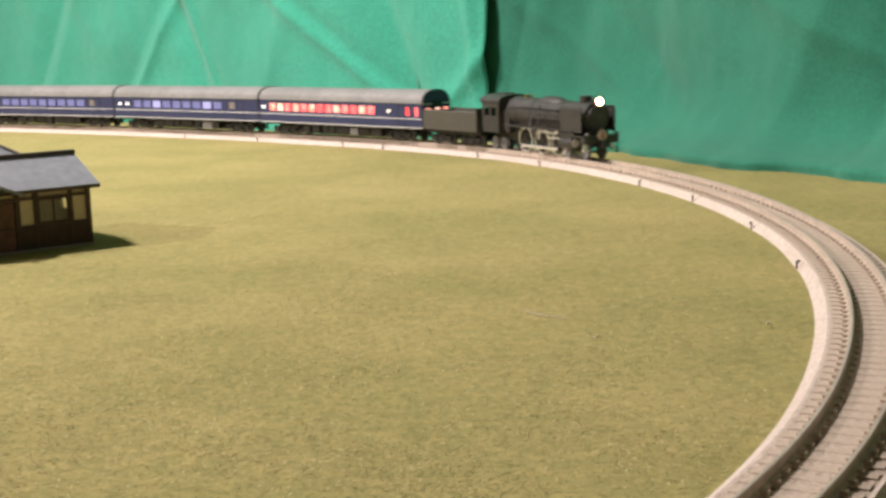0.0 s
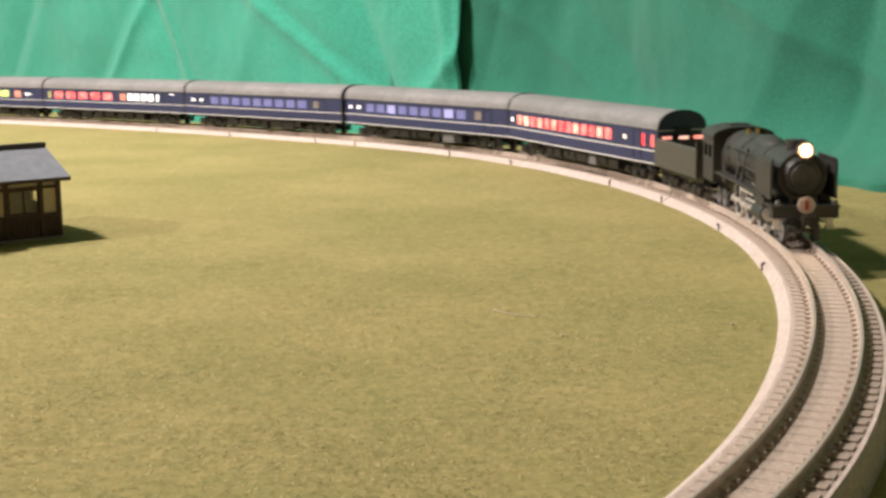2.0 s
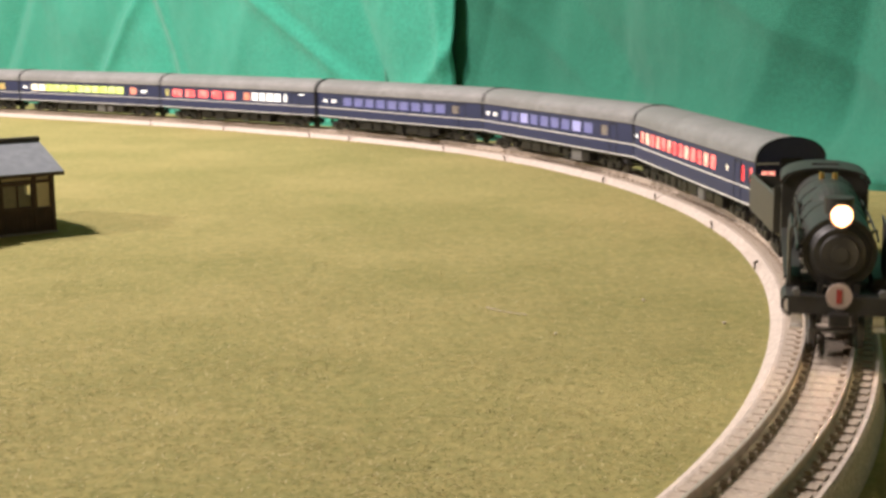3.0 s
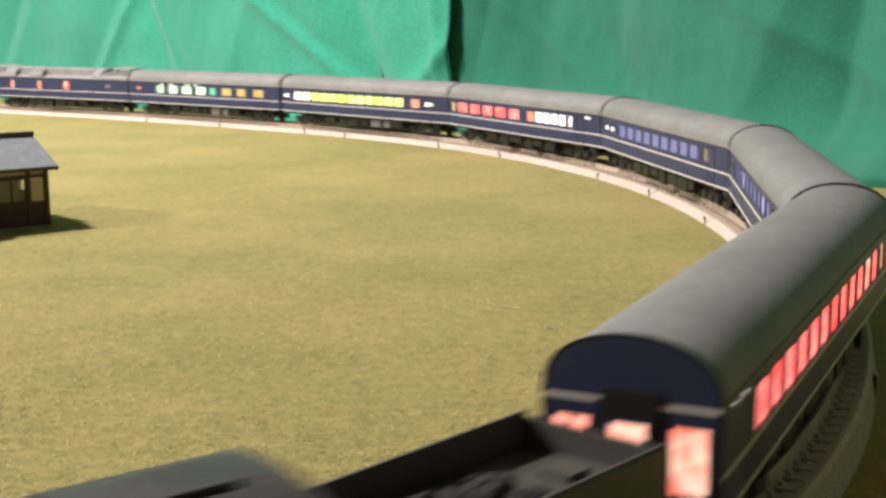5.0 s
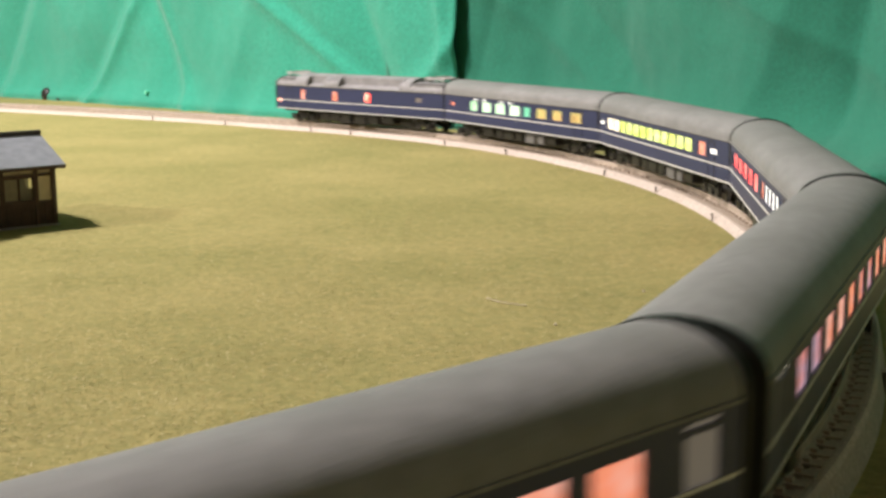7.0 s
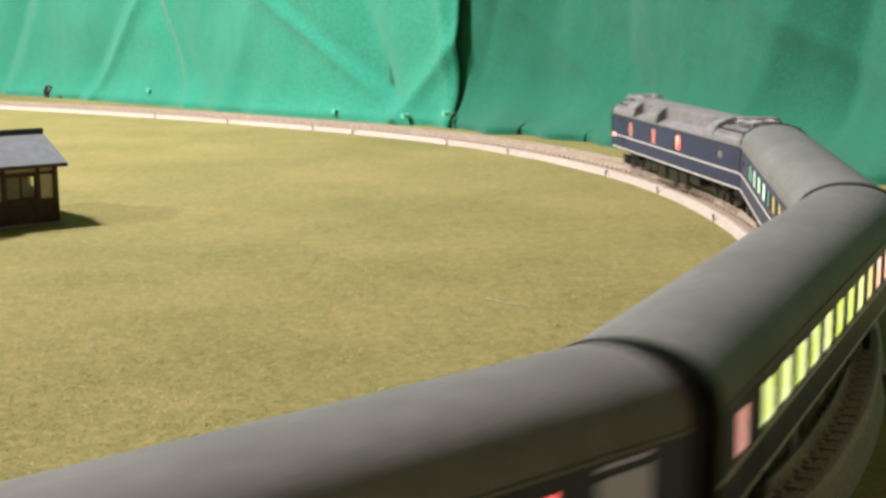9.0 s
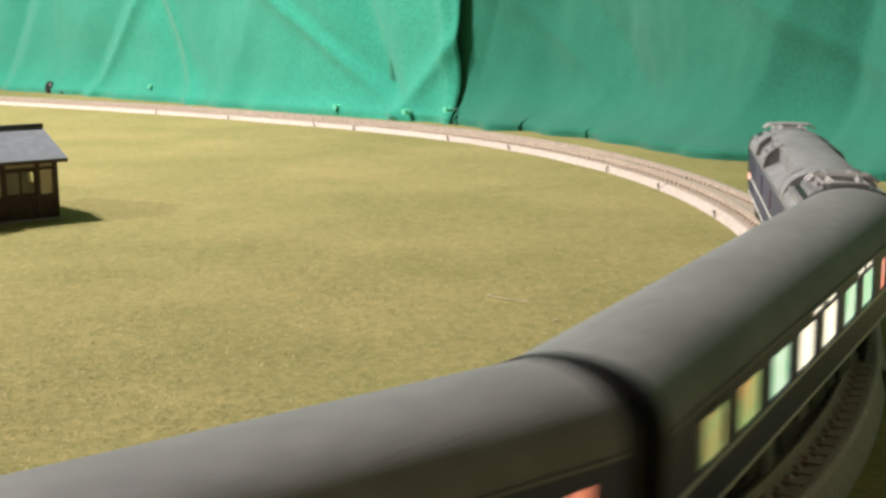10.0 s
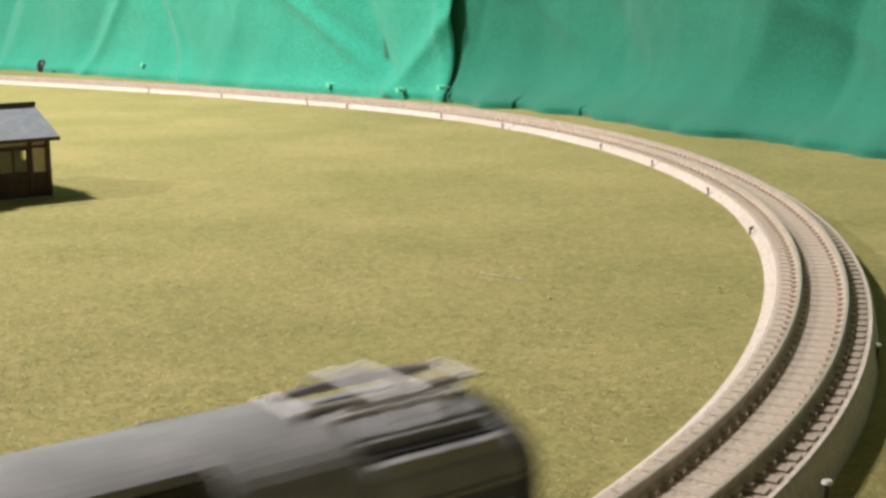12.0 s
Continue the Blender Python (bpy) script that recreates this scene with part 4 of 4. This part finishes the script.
    for s in (-1, 1):
        part("marker_lamp", tube(bmesh.new(), (0.0420, s * 0.0075, 0.0112), (0.0434, s * 0.0075, 0.0112), 0.0007, n=12), M_GREYMETAL, LOCO)
    # firebox and cab
    part("firebox", boxes((-0.0300, -0.0220, -0.0068, 0.0068, 0.0085, 0.0190), bevel=0.0008), M_LOCO, LOCO)
    cab = part("cab", boxes((-0.0420, -0.0270, -0.0088, 0.0088, 0.0080, 0.0086)), M_LOCO, LOCO, "black cab with open side windows")
    for s in (-1, 1):
        bm = pierced((-0.0420, -0.0400, -0.0352, -0.0338, -0.0290, -0.0270), (0.0085, 0.0160, 0.0200, 0.0222), {(1, 1), (3, 1)}, s * 0.0090, s * 0.0095)
        part("cab_side", bm, M_LOCO, cab)
    part("cab_front", prism(bmesh.new(), [(-0.0090, 0.0085)] + roof_arc(0.0090, 0.0218, 0.0037) + [(0.0090, 0.0085)], -0.0275, -0.0270), M_LOCO, cab)
    bm = bmesh.new()
    outer = roof_arc(0.0099, 0.0224, 0.0036)
    inner = roof_arc(0.0093, 0.0220, 0.0034)[::-1]
    prism(bm, outer + inner, -0.0435, -0.0262)
    part("cab_roof", bm, M_LOCO, cab)
    part("roof_hatch", boxes((-0.0390, -0.0320, -0.0030, 0.0030, 0.0258, 0.0264), bevel=0.0002), M_LOCO, cab)
    # small wheels
    for x in (0.0235, 0.0365):
        wheelset(LOCO, x, 0.0029)
    for x in (-0.0300, -0.0380):
        wheelset(LOCO, x, 0.0029)


M_MARK = node_mat("cream_plate", (0.60, 0.48, 0.42), 0.5, vary=0.08)
M_MARKRED = node_mat("red_plate", (0.45, 0.06, 0.05), 0.5, vary=0.08)
M_BRASS = node_mat("brass", (0.60, 0.42, 0.14), 0.3, 0.9)
build_loco()
DRIVER_R, AXLES = 0.00585, (0.0170, 0.0033, -0.0104)


def build_driver(x):
    """One driving axle: tyres, spokes, bosses and crank pins; turns about y."""
    axle = new("driving_axle")
    axle.parent = LOCO
    axle.location = (x, 0, DRIVER_R)
    part("axle", tube(bmesh.new(), (0, -0.005, 0), (0, 0.005, 0), 0.0007, n=10), M_BLACK, axle)
    for s in (-1, 1):
        bm = bmesh.new()
        n = 32
        rings = []
        for r, y in ((DRIVER_R, s * 0.0041), (DRIVER_R, s * 0.0051), (DRIVER_R - 0.0007, s * 0.0051), (DRIVER_R - 0.0007, s * 0.0041)):
            rings.append([bm.verts.new((r * math.cos(2 * math.pi * i / n), y, r * math.sin(2 * math.pi * i / n))) for i in range(n)])
        for k in range(4):
            for i in range(n):
                bm.faces.new((rings[k][i], rings[k][(i + 1) % n], rings[(k + 1) % 4][(i + 1) % n], rings[(k + 1) % 4][i]))
        bmesh.ops.recalc_face_normals(bm, faces=bm.faces)
        part("tyre", bm, M_STEEL, axle, "bright steel tyre")
        bm = bmesh.new()
        for i in range(12):
            a = 2 * math.pi * i / 12
            tube(bm, (0, s * 0.0046, 0), ((DRIVER_R - 0.0006) * math.cos(a), s * 0.0046, (DRIVER_R - 0.0006) * math.sin(a)), 0.00045, n=6)
        tube(bm, (0, s * 0.0040, 0), (0, s * 0.0053, 0), 0.0012, n=14)
        tube(bm, (0, s * 0.0045, -0.0026), (0, s * 0.0060, -0.0026), 0.0006, n=10)
        part("spokes", bm, M_LOCO, axle)
    return axle


DRIVERS = [build_driver(x) for x in AXLES]
RODS = []
for s in (-1, 1):
    bm = boxes((AXLES[2] - 0.0008, AXLES[0] + 0.0008, s * 0.0062 - 0.0002, s * 0.0062 + 0.0002, -0.0005, 0.0005))
    for x in AXLES:
        tube(bm, (x, s * 0.0060, 0), (x, s * 0.0066, 0), 0.0009, n=14)
    RODS.append(part("side_rod", bm, M_STEEL, LOCO, "bright steel side rod"))
    bm = boxes((AXLES[1] - 0.0008, AXLES[1] + 0.0150, s * 0.0070 - 0.0002, s * 0.0070 + 0.0002, -0.0004, 0.0004))
    tube(bm, (AXLES[1], s * 0.0067, 0), (AXLES[1], s * 0.0073, 0), 0.0009, n=14)
    RODS.append(part("main_rod", bm, M_STEEL, LOCO, "bright steel main rod"))

# ---- the station house ----


def build_house():
    house = new("station_building")
    tagged(house, "small wooden station building with grey tiled roofs on the grass", "building")
    house.matrix_world = pose(-0.1212, 0.4078, 0, 0, 0, math.degrees(math.atan2(0.592, 0.806)))
    L, D, H = 0.062, 0.036, 0.0188
    part("plinth", boxes((-L - 0.001, 0.0008, -0.0008, D, -0.0015, 0.0006)), M_STONE, house)
    # front wall: boarded below, window, plaster panels, posts and beams
    wall = part("front_wall", boxes((-L, 0.0, 0.0, 0.0010, 0.0006, 0.0078)), M_WOOD, house, "dark brown boarded wall")
    x = -0.0008
    while x > -L:
        part("board", boxes((x - 0.0012, x, -0.0002, 0.0, 0.0008, 0.0074)), M_WOOD, wall)
        x -= 0.00145
    part("plaster", boxes((-0.0052, -0.0010, 0.0003, 0.0008, 0.0078, 0.0158)), M_PLASTER, wall, "cream plaster panel")
    part("plaster", boxes((-L, -0.0010, 0.0003, 0.0008, 0.0164, H)), M_PLASTER, wall, "cream plaster band under the eave")
    part("plaster", boxes((-0.0215, -0.0172, 0.0003, 0.0008, 0.0070, 0.0158)), M_PLASTER, wall, "cream plaster panel")
    for a, b in ((-0.0010, 0.0004), (-0.0064, -0.0052), (-0.0172, -0.0158), (-0.0230, -0.0215), (-0.036, -0.0348), (-0.048, -0.047)):
        part("post", boxes((a, b, -0.0006, 0.0010, 0.0006, H)), M_WOOD, wall)
    part("beam", boxes((-L, 0.0004, -0.0005, 0.0009, 0.0156, 0.0164), (-L, 0.0004, -0.0005, 0.0009, 0.0072, 0.0080)), M_WOOD, wall)
    window = part("window", boxes((-0.0158, -0.0064, 0.0000, 0.0008, 0.0080, 0.0085), (-0.0158, -0.0064, 0.0, 0.0008, 0.0151, 0.0156), (-0.0158, -0.0154, 0.0, 0.0008, 0.0085, 0.0151),
                                  (-0.0068, -0.0064, 0.0, 0.0008, 0.0085, 0.0151), (-0.0113, -0.0108, 0.0, 0.0008, 0.0085, 0.0151)), M_WOOD, wall, "two-leaf sliding window")
    for a, b in ((-0.0154, -0.0113), (-0.0108, -0.0068)):
        clear = a > -0.0113
        pane = part("pane", boxes((a, b, 0.0004, 0.00055, 0.0085, 0.0151)), M_GLASS if clear else M_PAPER, window, "clear pane" if clear else "dull papered pane")
        pane.visible_shadow = not clear
    # waiting room back wall with its own opening, and the gable walls
    bw = boxes((-L, -0.011, D - 0.001, D, 0.0006, H), (-0.011, -0.0005, D - 0.001, D, 0.0006, 0.0105), (-0.011, -0.0005, D - 0.001, D, 0.0150, H), (-0.006, -0.0005, D - 0.001, D, 0.0105, 0.0150))
    part("back_wall", bw, M_PLASTER, house)
    for x0 in (-0.0010, -L):
        bm = bmesh.new()
        v = [(0.0, H), (D, H), (D / 2, 0.0258)]
        prism(bm, v, x0, x0 + 0.0010)
        box(bm, x0, x0 + 0.0010, 0.0012, 0.0170, 0.0006, H)
        box(bm, x0, x0 + 0.0010, 0.0235, D - 0.0012, 0.0006, H)
        box(bm, x0, x0 + 0.0010, 0.0170, 0.0235, 0.0006, 0.0094)
        box(bm, x0, x0 + 0.0010, 0.0170, 0.0235, 0.0128, H)
        part("gable_wall", bm, M_PLASTER, house)
    part("floor", boxes((-L, 0, 0.001, D - 0.001, 0.0006, 0.0011)), M_STONE, house)
    # main roof: two slopes with tile courses, ridge
    ridge = 0.0269
    for s in (-1, 1):
        bm = bmesh.new()
        yr, ye, ze = D / 2, (-0.0032 if s < 0 else D + 0.0032), 0.0190
        x0, x1 = -L - 0.0028, 0.0028
        dy, dz = ye - yr, ze - ridge
        n = Vector((0, -dz, dy)).normalized() * (1 if dy > 0 else -1)
        vs = [(x0, yr, ridge), (x1, yr, ridge), (x1, ye, ze), (x0, ye, ze)]
        top = [bm.verts.new(Vector(v)) for v in vs]
        low = [bm.verts.new(Vector(v) - n * 0.0007) for v in vs]
        bm.faces.new(top)
        bm.faces.new(low[::-1])
        for i in range(4):
            bm.faces.new((top[i], low[i], low[(i + 1) % 4], top[(i + 1) % 4]))
        bmesh.ops.recalc_face_normals(bm, faces=bm.faces)
        slope = part("roof", bm, M_TILE, house, "grey tiled roof slope")
        # pantile rolls down the slope
        bm = bmesh.new()
        x = x0 + 0.0006
        while x < x1:
            tube(bm, (x, yr, ridge + 0.0001), (x, ye, ze + 0.0001), 0.00016, n=6)
            x += 0.00115
        for k in range(1, 14):
            f = k / 14
            tube(bm, (x0, yr + dy * f, ridge + dz * f), (x1, yr + dy * f, ridge + dz * f), 0.00012, n=5)
        part("tile_ribbing", bm, M_TILE, slope)
        part("eave_board", boxes((x0, x1, min(ye, ye - s * 0.0006), max(ye, ye - s * 0.0006), ze - 0.0012, ze - 0.0003)), M_WOOD, slope)
    part("ridge", boxes((-L - 0.0030, 0.0030, D / 2 - 0.0009, D / 2 + 0.0009, ridge - 0.0002, ridge + 0.0013), bevel=0.0003), M_TILEDARK, house, "dark ridge tiles")
    for x in (0.0024,):
        part("bargeboard", boxes((x, x + 0.0005, -0.0030, 0.0, 0.0180, 0.0188)), M_WOOD, house)
    # entrance porch: gabled roof on posts, before a dark doorway
    porch = part("porch_roof", prism(bmesh.new(), [(-0.0215, 0.0182), (-0.0220, 0.0175), (-0.0310, 0.0212), (-0.0400, 0.0175), (-0.0405, 0.0182), (-0.0310, 0.0222)], 0.0, 0.0075), M_TILE, house, "small gabled porch roof")
    porch.matrix_basis = Matrix(((0, 1, 0, 0), (-1, 0, 0, 0.0), (0, 0, 1, 0), (0, 0, 0, 1)))
    part("porch_ridge", boxes((-0.0317, -0.0303, -0.0078, 0.006, 0.0220, 0.0232), (-0.0321, -0.0299, -0.0084, -0.0070, 0.0215, 0.0242), bevel=0.0003), M_TILEDARK, house)
    part("porch_post", boxes((-0.0395, -0.0385, -0.0068, -0.0058, 0.0, 0.0178)), M_WOOD, house)
    part("porch_beam", boxes((-0.0395, -0.0222, -0.0068, -0.0058, 0.0163, 0.0174)), M_WOOD, house)
    part("doorway", boxes((-0.0345, -0.0232, -0.0004, 0.0, 0.0010, 0.0152)), M_DOOR, house, "red-brown wooden sliding doors")
    # taller crossing roof behind
    part("hall_wall", boxes((-0.0560, -0.0160, 0.019, D + 0.014, 0.0006, 0.0262)), M_PLASTER, house)
    bm = bmesh.new()
    y0, y1, ze, zt = 0.0165, D + 0.0165, 0.0258, 0.0355
    ym = (y0 + y1) / 2
    corners = [(-0.0600, y0, ze), (-0.0110, y0, ze), (-0.0110, y1, ze), (-0.0600, y1, ze)]
    low = [bm.verts.new((x, y, z - 0.0008)) for x, y, z in corners]
    top = [bm.verts.new(c) for c in corners]
    r0, r1 = bm.verts.new((-0.0600, ym, zt)), bm.verts.new((-0.0270, ym, zt))
    for f in ((top[0], top[1], r1, r0), (top[1], top[2], r1), (top[2], top[3], r0, r1), (top[3], top[0], r0), tuple(low[::-1])):
        bm.faces.new(f)
    for i in range(4):
        bm.faces.new((low[i], low[(i + 1) % 4], top[(i + 1) % 4], top[i]))
    bmesh.ops.recalc_face_normals(bm, faces=bm.faces)
    part("hall_roof", bm, M_TILE, house, "taller hipped grey tiled roof")
    part("hall_ridge", tube(bmesh.new(), (-0.0600, ym, zt), (-0.0268, ym, zt), 0.0009, n=8), M_TILEDARK, house)
    for ye in (y0, y1):
        part("hip_ridge", tube(bmesh.new(), (-0.0270, ym, zt), (-0.0108, ye, ze), 0.0007, n=8), M_TILEDARK, house)


M_STONE = node_mat("grey_stone", (0.30, 0.28, 0.25), 0.85, vary=0.15)
M_TILEDARK = node_mat("dark_ridge", (0.06, 0.05, 0.045), 0.6, vary=0.2)
M_DOOR = node_mat("door_wood", (0.11, 0.045, 0.028), 0.6, vary=0.3, scale=300)
M_PAPER = node_mat("papered_pane", (0.22, 0.19, 0.13), 0.6, vary=0.12)
M_GLASS = bpy.data.materials.new("window_glass")
M_GLASS.use_nodes = True
M_GLASS.node_tree.nodes["Principled BSDF"].inputs["Transmission Weight"].default_value = 0.85
M_GLASS.node_tree.nodes["Principled BSDF"].inputs["Base Color"].default_value = (0.85, 0.82, 0.70, 1)
M_GLASS.node_tree.nodes["Principled BSDF"].inputs["Roughness"].default_value = 0.08
M_GLASS.node_tree.nodes["Principled BSDF"].inputs["IOR"].default_value = 1.1
build_house()

# ---- nails, pins and joints ----


def build_nail():
    nail = new("nail")
    tagged(nail, "bent dark nail holding the track bed", "nail", group="nails along the track")
    bm = tube(bmesh.new(), (0, 0, -0.004), (0, 0, 0.0013), 0.00024, n=8)
    part("shank", bm, M_NAIL, nail)
    bm = tube(bmesh.new(), (-0.0002, 0, 0.0013), (0.0009, 0.0002, 0.0016), 0.00032, 0.00042, n=8)
    part("head", bm, M_NAIL, nail)
    return nail


NAIL_S = (0.168, 0.1016, 0.0283, -0.0037, -0.0825, -0.1356, -0.2263, -0.2788, -0.3445, -0.4116)
first = build_nail()
for i, s in enumerate(NAIL_S):
    x, y, a = line(s)
    px, py = beside(s, -0.0116)
    m = pose(px, py, 0.0004, 0, 0, math.degrees(a) - 60 + 25 * (i % 3))
    if i == 0:
        first.matrix_basis = m
    else:
        copy_thing(first, m)
for x, y in ((0.0494, 0.1625), (0.0770, 0.2280)):
    nail = new("track_nail")
    tagged(nail, "upright nail with a pale round head beside the track", "nail", group="pale nails outside the bend")
    nail.matrix_basis = pose(x, y, -0.0020)
    part("shank", tube(bmesh.new(), (0, 0, -0.005), (0, 0, 0.0026), 0.00035, n=8), M_NAIL, nail)
    part("head", tube(bmesh.new(), (0, 0, 0.0026), (0, 0, 0.0030), 0.0008, 0.0006, n=16), M_NAILHEAD, nail)

# push pins at the foot of the cloth
HEM = Vector((0.72, -0.694, 0)).normalized()
pin_first = None
M_PIN = node_mat("pin_green", (0.16, 0.62, 0.42), 0.35, vary=0.1)
for p in ((-0.2164, 0.9849, 0.0068), (-0.0681, 0.8393, 0.0019), (-0.0235, 0.7958, 0.0019), (0.0010, 0.7718, 0.0049)):
    m = Matrix.Translation(p) @ pose(0, 0, 0, 0, 0, math.degrees(math.atan2(-HEM.x, HEM.y)))
    if pin_first is None:
        pin_first = new("push_pin")
        tagged(pin_first, "small green push pin in the backdrop cloth", "push pin", group="pins in the cloth")
        bm = tube(bmesh.new(), (0.0008, 0, 0), (0.0040, 0, 0), 0.0010, 0.0011, n=14)
        tube(bm, (0.0040, 0, 0), (0.0047, 0, 0), 0.0017, n=18)
        part("grip", bm, M_PIN, pin_first)
        part("collar", tube(bmesh.new(), (0.0, 0, 0), (0.0009, 0, 0), 0.0016, n=18), M_PIN, pin_first)
        part("needle", tube(bmesh.new(), (-0.006, 0, 0), (0.0, 0, 0), 0.0003, n=8), M_STEEL, pin_first)
        pin_first.matrix_basis = m
    else:
        copy_thing(pin_first, m)
for x, y, r in ((0.0586, 0.2762, 0.00035), (0.022, 0.268, 0.0003), (0.045, 0.300, 0.0003)):
    bm = bmesh.new()
    bmesh.ops.create_icosphere(bm, subdivisions=2, radius=r, matrix=Matrix.Translation((x, y, r * 0.7)) @ Matrix.Diagonal((1.2, 0.9, 0.7, 1)))
    tagged(new("crumb", mesh_of(bm, "crumb", M_BED)), "tiny pale crumb lying on the grass mat", "crumb", group="crumbs on the mat")
bm = bmesh.new()
pts = [(0.0085, 0.2930), (0.0110, 0.2895), (0.0140, 0.2868), (0.0172, 0.2850)]
for (xa, ya), (xb, yb) in zip(pts, pts[1:]):
    tube(bm, (xa, ya, 0.0004), (xb, yb, 0.0004), 0.00008, n=6)
tagged(new("loose_fibre", mesh_of(bm, "loose_fibre", M_BED)), "long pale fibre lying on the grass mat", "fibre")
clip = new("cable_end")
tagged(clip, "small black cable end lying at the foot of the cloth", "cable")
clip.matrix_basis = pose(-0.3213, 1.0794, -0.0035, 0, 0, math.degrees(math.atan2(HEM.y, HEM.x)))
bm = bmesh.new()
bmesh.ops.create_uvsphere(bm, u_segments=16, v_segments=10, radius=0.0058, matrix=Matrix.Translation((0, 0, 0.0035)) @ Matrix.Diagonal((1.0, 0.6, 1.0, 1)))
part("plug", bm, M_BLACK, clip, smooth=True)
bm = bmesh.new()
for (xa, za), (xb, zb) in (((0.004, 0.004), (0.010, 0.0012)), ((0.010, 0.0012), (0.022, 0.0008))):
    tube(bm, (xa, 0, za), (xb, -0.001, zb), 0.0010, n=8)
part("cord", bm, M_BLACK, clip)

# ---- sleepers, each a piece of the track ----


def build_sleepers():
    bm = boxes((-0.0013, 0.0013, -0.0081, 0.0081, 0.0010, 0.00222))
    data = mesh_of(bm, "sleeper", M_SLEEPER)
    chair = bmesh.new()
    for s in (-1, 1):
        for d in (-0.0012, 0.0012):
            box(chair, -0.0006, 0.0006, s * 0.0045 + d - 0.0005, s * 0.0045 + d + 0.0005, 0.0022, 0.0028)
    chairs = mesh_of(chair, "rail_chair", M_SLEEPER)
    step, s = 0.0044, -0.72
    while s < 0.40:
        x, y, a = line(s)
        ob = new("sleeper", data)
        ob.parent = TRACK
        ob.matrix_basis = pose(x, y, 0, 0, 0, math.degrees(a))
        fix = new("rail_chair", chairs)
        fix.parent = ob
        s += step
    far = bmesh.new()
    while s < TRACK_TO:
        x, y, a = line(s)
        fresh = len(far.verts)
        box(far, -0.0013, 0.0013, -0.0081, 0.0081, 0.0010, 0.00222)
        far.verts.ensure_lookup_table()
        bmesh.ops.transform(far, matrix=pose(x, y, 0, 0, 0, math.degrees(a)), verts=far.verts[fresh:])
        s += step
    tagged(part("far_sleepers", far, M_SLEEPER, TRACK), kind="stuff")
    # oblique section joints in the bed
    for s in (-0.0035, -0.1415, -0.2790):
        bm = bmesh.new()
        pts = [(-0.01175, 0.0001), (-0.0092, 0.0021), (0.0092, 0.0021), (0.01175, 0.0001)]
        for (oa, za), (ob_, zb) in zip(pts, pts[1:]):
            pa, pb = beside(s - 0.25 * (oa + 0.0117), oa), beside(s - 0.25 * (ob_ + 0.0117), ob_)
            tube(bm, (*pa, za), (*pb, zb), 0.00013, n=5)
        part("bed_joint", bm, M_SLEEPER, TRACK, "thin joint between track sections")


build_sleepers()

# ---- motion ----
S_REAR = [(0, 0.9145), (1.5, 0.7440), (2.5, 0.6264), (4.5, 0.3840), (5, 0.3232), (5.5, 0.2583), (6, 0.1945), (6.5, 0.1252), (7, 0.0600), (9, -0.2220), (9.5, -0.2970), (10, -0.3675), (11, -0.5105), (11.5, -0.5890), (12, -0.6510)]


def rear_at(t):
    """Where the train's rear end is on the line: a smooth curve through the timetable."""
    ts, ss = zip(*S_REAR)
    return float(np.polyval(np.polyfit(ts, ss, 5), t))


def on_track(s, half):
    x0, y0, _ = line(s - half)
    x1, y1, _ = line(s + half)
    return (x0 + x1) / 2, (y0 + y1) / 2, math.degrees(math.atan2(y0 - y1, x0 - x1))


def motions():
    times = [0.25 * i for i in range(49)]
    front = 7 * CAR_PITCH - 0.0014
    train = [(car, bogies, CAR_PITCH * (i + 0.5), BOGIE) for i, (car, bogies) in enumerate(BUILT)]
    train += [(TENDER, TENDER_BOGIES, front + 0.0272, 0.0120), (LOCO, [], front + 0.0272 + 0.0215 + 0.0440, 0.0150)]
    for thing, bogies, back, half in train:
        rows, turns = [], ([], [])
        for t in times:
            s = rear_at(t) - back
            x, y, a = on_track(s, half)
            rows.append((t, pose(x, y, RAIL_TOP, 0, 0, a)))
            for k, way in enumerate((-1, 1)):
                b = math.degrees(line(s + way * half)[2]) + 180
                turn = (b - a + 180) % 360 - 180
                turns[k].append((t, pose(-way * half, 0, 0, 0, 0, turn)))
        walk(thing, rows)
        for bogie, r in zip(bogies, turns):
            walk(bogie, r)
    # driving wheels and rods turn with the way run
    steps = [i / 30 for i in range(361)]
    angles = [math.degrees((rear_at(0) - rear_at(t)) / DRIVER_R) for t in steps]
    for axle, x in zip(DRIVERS, AXLES):
        walk(axle, [(t, pose(x, 0, DRIVER_R, 0, a, 0)) for t, a in zip(steps, angles)])
    for rod in RODS:
        walk(rod, [(t, pose(-0.0026 * math.sin(radians(a)), 0, DRIVER_R - 0.0026 * math.cos(radians(a)))) for t, a in zip(steps, angles)])


motions()
